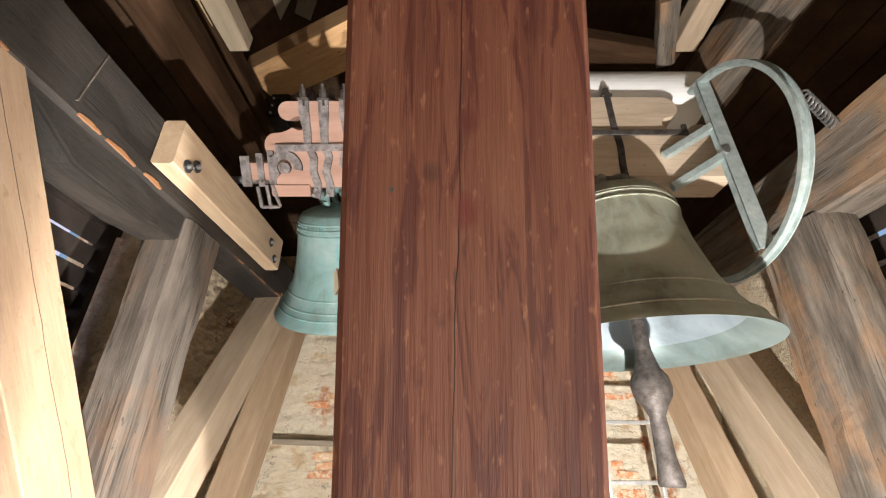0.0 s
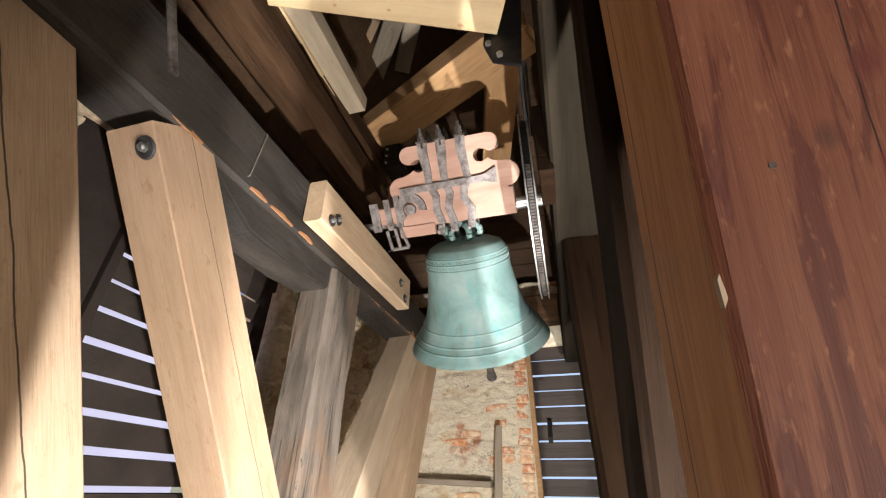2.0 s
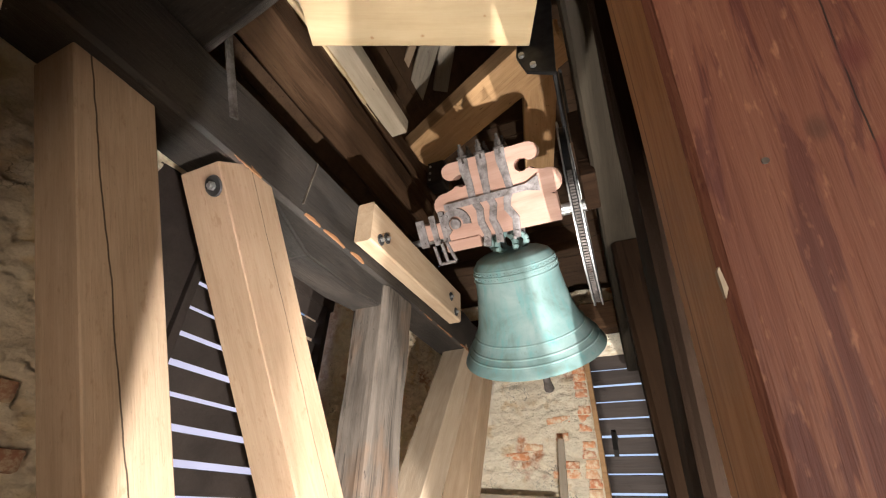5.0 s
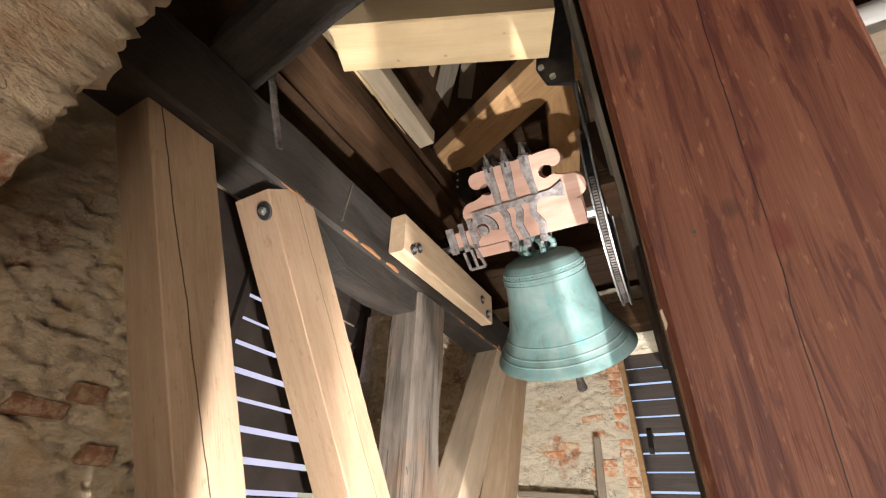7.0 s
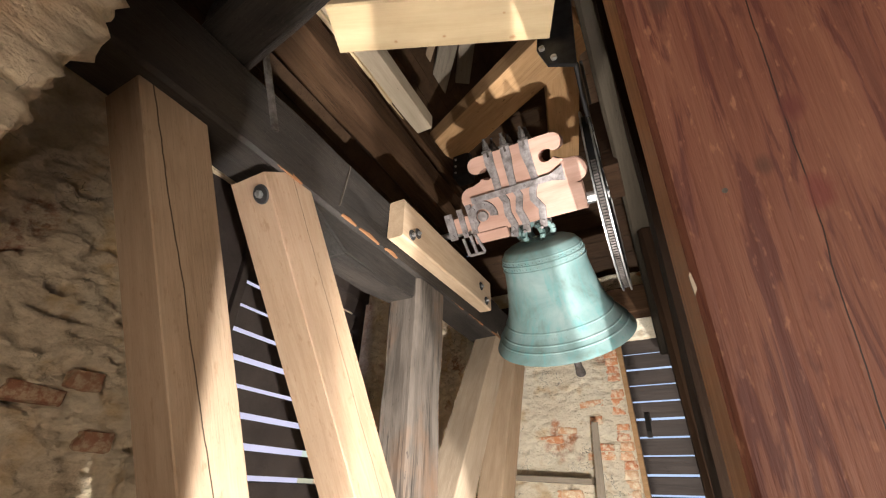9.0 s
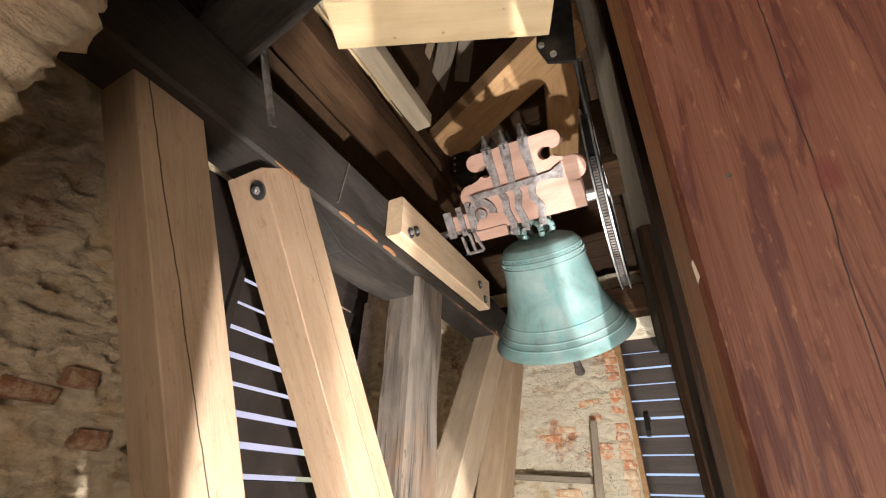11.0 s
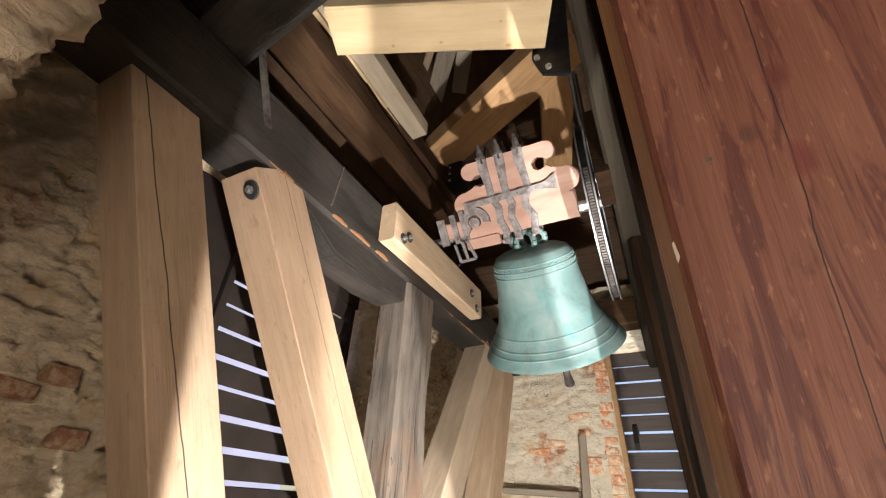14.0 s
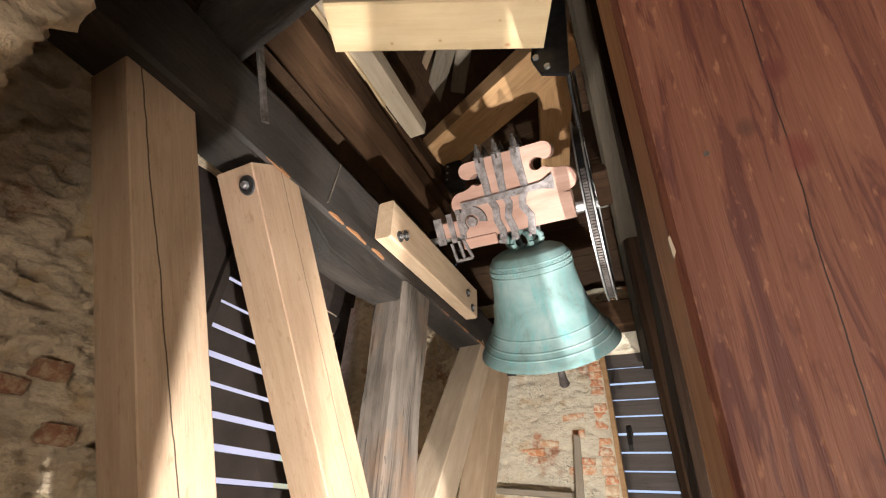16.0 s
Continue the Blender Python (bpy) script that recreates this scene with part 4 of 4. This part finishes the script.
def lobed_yoke(pivot):
    """Headstock of the green bell, built round its axle: two tiers of lobes with round notches, straps, nuts and the axle plates."""
    ob = thing("bell_yoke", pivot)
    tagged(ob, "scrolled pinkish oak yoke with iron straps and bolts", "bell yoke")
    side = [(0.362, -0.035), (0.358, 0.128), (0.292, 0.138)]
    side += arc(0.332, 0.212, 0.078, -118, 112)
    side += [(0.262, 0.296), (0.240, 0.318)]
    side += arc(0.192, 0.342, 0.046, -28, -318, 14)
    side += arc(0.252, 0.412, 0.054, -100, 90)
    outline = side + [(-x, z) for x, z in reversed(side)]
    bm = bmesh.new()
    prism(bm, outline, "y", -0.085, 0.085)
    bmesh.ops.bevel(bm, geom=[e for e in bm.edges if abs(e.verts[0].co.y - e.verts[1].co.y) < 0.01], offset=0.006, segments=2, affect="EDGES")
    part("headstock", bm, YOKE_PINK, ob)

    def run(bm, pts, w, y, thick=0.014, head=1.0):
        """One bent flat bar along pts, its first pieces head times as wide."""
        rows = []
        for k, p in enumerate(pts):
            a, b = pts[max(k - 1, 0)], pts[min(k + 1, len(pts) - 1)]
            d = Vector((b[0] - a[0], b[1] - a[1])).normalized()
            q = w / 2 * (head if k < 2 else 1.0)
            rows.append(((p[0] - d.y * q, p[1] + d.x * q), (p[0] + d.y * q, p[1] - d.x * q)))
        prism(bm, [r[0] for r in rows] + [r[1] for r in reversed(rows)], "y", y - thick / 2, y + thick / 2)

    courses = (
        [(-0.145, 0.47), (-0.150, 0.40), (-0.140, 0.30), (-0.142, 0.215), (-0.112, 0.14), (-0.122, 0.06), (-0.100, -0.02), (-0.118, -0.10)],
        [(-0.030, 0.48), (-0.034, 0.40), (-0.040, 0.30), (-0.042, 0.215), (-0.020, 0.15), (-0.046, 0.06), (-0.026, -0.02), (-0.030, -0.09)],
        [(0.092, 0.48), (0.086, 0.40), (0.096, 0.30), (0.102, 0.215), (0.070, 0.16), (0.060, 0.11), (0.098, 0.04), (0.080, -0.08)])
    for k, pts in enumerate(courses):
        x = pts[0][0]
        for front in (-1, 1):
            y = front * 0.094
            bm = bmesh.new()
            run(bm, pts, 0.046, y, head=1.3)
            strap = part("strap", bm, STRAP_IRON, ob)
            if front < 0:
                for dx, z in ((-0.012, -0.080), (0.008, -0.045)):
                    bm = bmesh.new()
                    rod(bm, (pts[-1][0] + dx, y - 0.018, z), (pts[-1][0] + dx, y, z), 0.011, 8)
                    part("rivet", bm, STRAP_IRON, strap)
            bm = bmesh.new()
            rod(bm, (x, y, 0.44), (x, y, 0.560), 0.010, 10)
            box(bm, (x, y, 0.478), (0.066, 0.046, 0.014), 0.003)
            rod(bm, (x, y, 0.487), (x, y, 0.508), 0.023, 6)
            rod(bm, (x, y, 0.511), (x, y, 0.530), 0.019, 6)
            part("strap_bolt", bm, IRON, ob)
    bm = bmesh.new()
    prism(bm, [(-0.335, 0.180), (0.20, 0.186), (0.278, 0.165), (0.278, 0.262), (0.20, 0.226), (-0.335, 0.220)], "y", -0.110, -0.098)
    part("tie_bar", bm, STRAP_IRON, ob)
    for x in (-0.31, -0.22, -0.09, 0.03, 0.15):
        bm = bmesh.new()
        rod(bm, (x, -0.104, 0.203), (x, -0.117, 0.203), 0.008, 8)
        part("rivet", bm, STRAP_IRON, ob)
    # axle plates at the west end
    bm = bmesh.new()
    box(bm, (-0.46, 0.0, 0.060), (0.22, 0.15, 0.110), 0.010)
    part("axle_block", bm, YOKE_PINK, ob)
    bm = bmesh.new()
    box(bm, (-0.27, -0.075, -0.055), (0.24, 0.05, 0.075), 0.012)
    part("packing_block", bm, YOKE_PINK, ob)
    bm = bmesh.new()
    outer, inner = arc(-0.285, 0.085, 0.100, -10, 225, 16), arc(-0.285, 0.085, 0.050, 225, -10, 16)
    prism(bm, outer + inner, "y", -0.112, -0.092)
    rod(bm, (-0.285, -0.092, 0.085), (-0.285, -0.125, 0.085), 0.034, 12)
    for a in (10, 70, 130, 190):
        rod(bm, (-0.285 + 0.076 * math.cos(radians(a)), -0.110, 0.085 + 0.076 * math.sin(radians(a))), (-0.285 + 0.076 * math.cos(radians(a)), -0.120, 0.085 + 0.076 * math.sin(radians(a))), 0.009, 6)
    part("hub_plate", bm, STRAP_IRON, ob)
    for x, w, zt in ((-0.535, 0.058, 0.135), (-0.445, 0.040, 0.150), (-0.375, 0.040, 0.165)):
        bm = bmesh.new()
        box(bm, (x, -0.088, zt / 2 - 0.005), (w, 0.016, zt + 0.05), 0.004)
        for z in (0.0, zt - 0.02):
            rod(bm, (x, -0.095, z), (x, -0.108, z), 0.011, 6)
        part("clamp", bm, STRAP_IRON, ob)
    bm = bmesh.new()
    for p, q in (((-0.47, -0.03), (-0.455, -0.155)), ((-0.455, -0.155), (-0.345, -0.150)), ((-0.345, -0.150), (-0.375, -0.02)), ((-0.415, -0.02), (-0.40, -0.15))):
        rod(bm, (p[0], -0.10, p[1]), (q[0], -0.11, q[1]), 0.011, 8)
    part("stirrup", bm, STRAP_IRON, ob)
    bm = bmesh.new()
    rod(bm, (-0.74, 0, 0), (0.55, 0, 0), 0.024, 16)
    part("axle", bm, STEEL, ob)
    return ob


y1 = lobed_yoke((-0.665, 2.13, 3.05))
y2 = yoke("bell_yoke", (1.05, 2.22), 0.79, 3.06, 0.68, 0.12, YOKE_PALE, "large pale oak yoke with iron straps", (-0.34, 0.10), 0.03)


def axle_bearing(at):
    ob = thing("axle_bearing", at)
    tagged(ob, "rusty iron axle bearing on the head beam", "bearing")
    bm = bmesh.new()
    box(bm, (0, 0, -0.035), (0.13, 0.24, 0.09), 0.012)
    part("housing", bm, IRON, ob)
    bm = bmesh.new()
    prism(bm, arc(0, 0.0, 0.062, 0, 180, 12), "x", -0.05, 0.05)
    part("cap", bm, IRON, ob)
    return ob


axle_bearing((-1.42, 2.13, 3.055))


# ---- small bell's chain wheel ----
def ring(bm, cy, cz, r0, r1, x0, x1, a0=0, a1=360, n=64):
    pts = []
    closed = abs(a1 - a0) >= 360
    m = n if closed else n + 1
    for i in range(m):
        t = radians(a0 + (a1 - a0) * i / n)
        c, s = math.cos(t), math.sin(t)
        pts.append([bm.verts.new((x, cy + r * c, cz + r * s)) for x, r in ((x0, r0), (x1, r0), (x1, r1), (x0, r1))])
    for i in range(m if closed else m - 1):
        A, B = pts[i], pts[(i + 1) % m]
        for k in range(4):
            bm.faces.new((A[k], A[(k + 1) % 4], B[(k + 1) % 4], B[k]))
    if not closed:
        bm.faces.new(pts[0])
        bm.faces.new(list(reversed(pts[-1])))


wheel = thing("chain_wheel", (-0.20, 2.13, 3.02))
tagged(wheel, "dark grooved steel chain wheel beside the green bell", "wheel")
for x0, x1, r0, r1 in ((-0.025, -0.018, 0.50, 0.56), (0.018, 0.025, 0.50, 0.56)):
    bm = bmesh.new()
    ring(bm, 0, 0, r0, r1, x0, x1)
    part("flange", bm, STEEL, wheel)
bm = bmesh.new()
ring(bm, 0, 0, 0.49, 0.525, -0.018, 0.018)
part("rim", bm, BLACK_STEEL, wheel)
for i in range(4):
    t = math.pi * i / 4 + 0.3
    bm = bmesh.new()
    rod(bm, (0, -0.5 * math.cos(t), -0.5 * math.sin(t)), (0, 0.5 * math.cos(t), 0.5 * math.sin(t)), 0.018, 8)
    part("spoke", bm, BLACK_STEEL, wheel)
bm = bmesh.new()
for i in range(90):
    t = radians(150 + 150 * i / 90)
    c, s = math.cos(t), math.sin(t)
    box(bm, (0, 0.535 * c, 0.535 * s), (0.024, 0.012, 0.010), 0, Matrix.Rotation(t, 4, "X"))
part("chain", bm, IRON, wheel)
bm = bmesh.new()
rod(bm, (-0.10, 0, 0.05), (0.30, 0, 0.05), 0.03, 14)
part("axle", bm, STEEL, wheel)

# small black drive box on the plate timber
box_ob = thing("drive_box", (-1.365, 2.58, 4.10))
tagged(box_ob, "small black steel drive box bolted to the plate timber", "drive box")
bm = bmesh.new()
box(bm, (0, 0, 0), (0.16, 0.16, 0.30), 0.02)
part("case", bm, BLACK_STEEL, box_ob)
for z in (-0.11, -0.03, 0.05):
    bm = bmesh.new()
    rod(bm, (-0.045, -0.078, z), (-0.045, -0.090, z), 0.011, 8)
    part("bolt_head", bm, ALU, box_ob)

# drive plate and rod of the green bell
drive = thing("drive_bracket", (-0.22, 1.36, 3.35))
tagged(drive, "black steel bracket plate with two bolts by the joist", "bracket")
bm = bmesh.new()
prism(bm, [(-0.045, 0.95), (-0.128, 0.205), (-0.085, 0.055), (0.055, -0.03), (0.105, 0.60), (0.11, 0.95)], "y", -0.012, 0.012)
bmesh.ops.bevel(bm, geom=bm.edges[:], offset=0.004, segments=1, affect="EDGES")
part("plate", bm, BLACK_STEEL, drive)
for x, z in ((-0.098, 0.185), (-0.045, 0.075)):
    bm = bmesh.new()
    rod(bm, (x, -0.012, z), (x, -0.03, z), 0.016, 8)
    part("bolt_head", bm, STEEL, drive)
bm = bmesh.new()
rod(bm, (0.05, 0.02, 0.02), (0.04, 0.35, -0.16), 0.014, 10)
rod(bm, (0.075, 0.02, 0.02), (0.065, 0.35, -0.16), 0.008, 8)
part("rod", bm, BLACK_STEEL, drive)

# ---- large bell's half wheel ----
half = thing("half_wheel", (1.75, 2.16, 3.10))
tagged(half, "galvanised steel half wheel bolted to the large yoke", "wheel")
bm = bmesh.new()
ring(bm, 0, 0, 0.662, 0.69, -0.03, -0.022, 96, 292, 48)
part("flange", bm, ZINC, half)
bm = bmesh.new()
ring(bm, 0, 0, 0.662, 0.69, 0.022, 0.03, 96, 292, 48)
part("flange", bm, ZINC, half)
bm = bmesh.new()
ring(bm, 0, 0, 0.655, 0.668, -0.022, 0.022, 96, 292, 48)
part("rim", bm, ZINC, half)
bm = bmesh.new()
box(bm, (0, -0.19, 0.02), (0.09, 0.012, 1.27), 0.003)
box(bm, (0.04, -0.17, 0.02), (0.010, 0.05, 1.27), 0.002)
box(bm, (-0.04, -0.17, 0.02), (0.010, 0.05, 1.27), 0.002)
part("channel", bm, ZINC, half)
for z0 in (0.22, -0.02):
    bm = bmesh.new()
    v = Vector((-0.30, 0.10, -0.16))
    a = Vector((-0.03, -0.16, z0 + 0.05))
    box(bm, a + v / 2, (0.045, 0.06, v.length), 0.003, v.to_track_quat("Z", "X").to_matrix().to_4x4())
    part("stay", bm, ZINC, half)
bm = bmesh.new()
rod(bm, (-0.03, -0.21, 0.05), (-0.03, -0.17, 0.05), 0.026, 10)
part("pin", bm, STEEL, half)
bm = bmesh.new()
prev = None
for i in range(0, 110):
    t = i * 0.55
    p = Vector((0.07 + 0.0011 * i, -0.66 + 0.026 * math.cos(t) + 0.0004 * i, 0.02 + 0.026 * math.sin(t) - 0.0015 * i))
    if prev is not None and i % 1 == 0:
        rod(bm, prev, p, 0.006, 5)
    prev = p
part("spring", bm, STEEL, half, "rusty coil spring")

# white drum over the large yoke
bm = bmesh.new()
rod(bm, (0.28, 2.35, 3.96), (1.93, 2.35, 3.96), 0.215, 48)
tagged(part("white_drum", bm, WHITE, None, smooth=False), "smooth white sheet-metal drum above the large yoke", "drum")

# ---- north side clutter ----
timber("leaning_board", (-0.88, 3.98, 0.0), (-0.80, 4.24, 2.06), 0.10, 0.025, BOARD_GREY, up=(0, -1, 0), seed=51, taper=0.6,
       label="thin grey board leaning on the plastered wall", cat="board")
timber("wall_ledge", (-1.60, 4.32, 1.60), (-0.90, 4.32, 1.575), 0.16, 0.05, BOARD_GREY, seed=52, rough=0.004, label="thin grey timber ledge let into the wall", cat="ledge")
ladder = thing("ladder", (1.45, 3.55, 0))
tagged(ladder, "aluminium ladder standing behind the large bell", "ladder")
for x in (-0.20, 0.20):
    bm = bmesh.new()
    box(bm, (x, 0, 1.25), (0.025, 0.06, 2.5), 0.004)
    part("rail", bm, ALU, ladder)
for i in range(6):
    bm = bmesh.new()
    box(bm, (0, 0, 0.46 + 0.42 * i), (0.40, 0.035, 0.03), 0.006)
    part("rung", bm, ALU, ladder)

# iron strap on the west beam
timber("iron_strap", (-1.338, 0.66, 2.75), (-1.338, 0.47, 3.16), 0.035, 0.02, IRON, up=(1, 0, 0), seed=53, label="flat iron strap nailed to the head beam", cat="strap")

# the green bell stands at the far end of its swing, mouth away from the hatch
SWING = Matrix.Translation((0, 2.13, 3.05)) @ Matrix.Rotation(radians(42), 4, "X") @ Matrix.Translation((0, -2.13, -3.05))
for ob in (small, small_clapper, y1, wheel):
    ob.matrix_basis = SWING @ Matrix.Translation(ob.location)
small_clapper.matrix_basis = small_clapper.matrix_basis @ Matrix.Rotation(radians(12), 4, "X")

# nail and splinter in the red strut
bm = bmesh.new()
prism(bm, [(1.670, 0.0985), (1.684, 0.1003), (1.681, 0.102), (1.664, 0.1012)], "z", 0.085, 0.0918)
part("splinter", bm, BOARD_GREY, RED, "torn pale splinter on the arris")
bm = bmesh.new()
rod(bm, (1.745, 0.060, 0.089), (1.745, 0.060, 0.0915), 0.0022, 10)
part("nail_head", bm, IRON, RED)

# exposed bricks in the north wall
half_brick = []
for k, (lx, lz) in enumerate(((0.25, 0.068), (0.12, 0.068), (0.19, 0.066), (0.25, 0.07))):
    bm = bmesh.new()
    box(bm, (0, 0, 0), (lx, 0.09, lz), 0.016)
    for v in bm.verts:
        v.co += Vector((noise.noise(v.co * 30 + Vector((k, 0, 0))), noise.noise(v.co * 30 + Vector((0, k + 5, 0))), noise.noise(v.co * 30 + Vector((0, 9, k))))) * 0.016
    me = bpy.data.meshes.new("brick")
    bm.to_mesh(me)
    bm.free()
    me.materials.append(BRICK)
    half_brick.append(me)
rng = random.Random(5)
made = []


def lay(x, z, k, proud):
    ob = link("brick", half_brick[k], BRICK, wall_north)
    ob.location = (x, Y1 + 0.045 - proud, z)
    ob.rotation_euler = (radians(rng.uniform(-3, 3)), radians(rng.uniform(-2, 2)), radians(rng.uniform(-3, 3)))
    made.append(ob)


for row in range(27):
    z = 0.85 + 0.078 * row
    if rng.random() < 0.8:
        lay(-0.575 + rng.uniform(-0.01, 0.01), z, 1, rng.uniform(0.002, 0.014))
    if rng.random() < 0.12:
        lay(-0.79 + rng.uniform(-0.05, 0.04), z, rng.choice((0, 2)), rng.uniform(0.004, 0.014))
    for _ in range(3):
        x = rng.uniform(-1.35, -0.8)
        if noise.noise(Vector((x * 2.2, z * 2.6, 3.0))) > 0.24:
            lay(x, z, rng.choice((0, 1, 2, 3)), rng.uniform(0.000, 0.012))
    for _ in range(5):
        x = rng.uniform(0.75, 2.2)
        if noise.noise(Vector((x * 2.2, z * 2.6, 8.0))) > 0.02:
            lay(x, z, rng.choice((0, 1, 2, 3)), rng.uniform(0.006, 0.020))

for y, z, k in ((0.60, 1.74, 2), (0.74, 1.81, 1), (0.86, 1.60, 1)):
    me = half_brick[k].copy()
    me.materials[0] = BRICK_DULL
    ob = link("brick", me, BRICK_DULL, wall_west)
    ob.location = (X0 - 0.012, y, z)
    ob.rotation_euler = (radians(rng.uniform(-4, 4)), radians(rng.uniform(-3, 3)), radians(90 + rng.uniform(-4, 4)))

# scars along the lower arris of the west beam, scratch, peg and worm holes of the west post
west_beam = bpy.data.objects["frame_beam"]
inv = west_beam.matrix_world.inverted()


def chip(parent, name, pts, normal, thick, mat, label=""):
    """A thin raised sliver on a face, given by its outline in the world."""
    m = parent.matrix_world.inverted() if parent.type == "MESH" else Matrix.Identity(4)
    n = Vector(normal) * thick
    bm = bmesh.new()
    A = [bm.verts.new(m @ Vector(p)) for p in pts]
    B = [bm.verts.new(m @ (Vector(p) + n)) for p in pts]
    bm.faces.new(A)
    bm.faces.new(list(reversed(B)))
    for i in range(len(pts)):
        bm.faces.new((A[i], B[i], B[(i + 1) % len(pts)], A[(i + 1) % len(pts)]))
    return part(name, bm, mat, parent, label)


SCAR = wood("bare_orange_oak", (0.12, 0.05, 0.02), (0.24, 0.11, 0.05), (0.34, 0.18, 0.09), grain=30, band=0.4)
rs = random.Random(3)
for y0, y1_ in ((0.72, 0.86), (1.13, 1.24), (1.27, 1.44), (1.50, 1.62), (2.30, 2.52), (2.62, 2.90), (3.1, 3.3)):
    zb = 2.60 + 0.018 * y0
    n = 7
    top = [(-1.352, y0 + (y1_ - y0) * i / n, zb + 0.006 + 0.010 * math.sin(math.pi * i / n) * rs.uniform(0.4, 1.2)) for i in range(n + 1)]
    low = [(-1.352, y0 + (y1_ - y0) * i / n, zb - 0.004 * rs.uniform(0, 1)) for i in range(n, -1, -1)]
    chip(west_beam, "scar", top + low, (1, 0, 0), 0.009, SCAR, "bare orange scar on the arris")
chip(west_beam, "scratch", [(-1.352, 1.10, 2.66), (-1.352, 1.104, 2.66), (-1.352, 1.128, 2.93), (-1.352, 1.122, 2.93)], (1, 0, 0), 0.0135, OAK_ASH, "pale vertical scratch")
west_post = bpy.data.objects["frame_post"]
chip(west_post, "peg", [(-1.346, 2.06, 2.50), (-1.346, 2.115, 2.505), (-1.346, 2.11, 2.61), (-1.346, 2.07, 2.61)], (1, 0, 0), 0.022, SCAR, "bare orange peg end")
HOLE = plain("rot_hole", (0.008, 0.006, 0.005), 0.9)
for k, (y, z) in enumerate(((1.872, 1.90), (1.868, 1.865), (1.882, 2.08), (1.90, 2.16), (1.95, 1.72), (1.875, 1.62), (1.89, 1.79), (2.02, 2.30))):
    r = 0.008 + 0.006 * rs.random()
    on_front = k in (4, 7, 3)
    cen = Vector((-1.345, y + 0.06, z)) if on_front else Vector((-1.41 - 0.05 * rs.random(), 1.884, z))
    nrm = (1, 0, 0) if on_front else (0, -1, 0)
    pts = []
    for i in range(9):
        t = 2 * math.pi * i / 9
        q = r * rs.uniform(0.7, 1.25)
        pts.append(cen + (Vector((0, math.cos(t) * q, math.sin(t) * q * 1.5)) if on_front else Vector((math.cos(t) * q, 0, math.sin(t) * q * 1.5))))
    chip(west_post, "hole", pts, nrm, 0.014, HOLE)
east_post = bpy.data.objects["frame_post.002"]
chip(east_post, "split", [(1.925, 1.90, 1.96), (1.925, 2.00, 1.99), (1.925, 2.10, 1.955), (1.925, 2.17, 1.97), (1.925, 2.09, 1.93), (1.925, 1.98, 1.95), (1.925, 1.89, 1.86), (1.925, 1.80, 1.80), (1.925, 1.80, 1.84)], (-1, 0, 0), 0.03, HOLE, "deep dark split")

# dark bearing block on the middle beam
bm = bmesh.new()
box(bm, (0, 0, 0), (0.06, 0.24, 0.37), 0.008)
block = part("bearing_block", bm, OAK_DARK_SHADED, None)
block.location = (-0.125, 1.43, 2.785)
tagged(block, "dark block bolted to the side of the middle beam", "block")
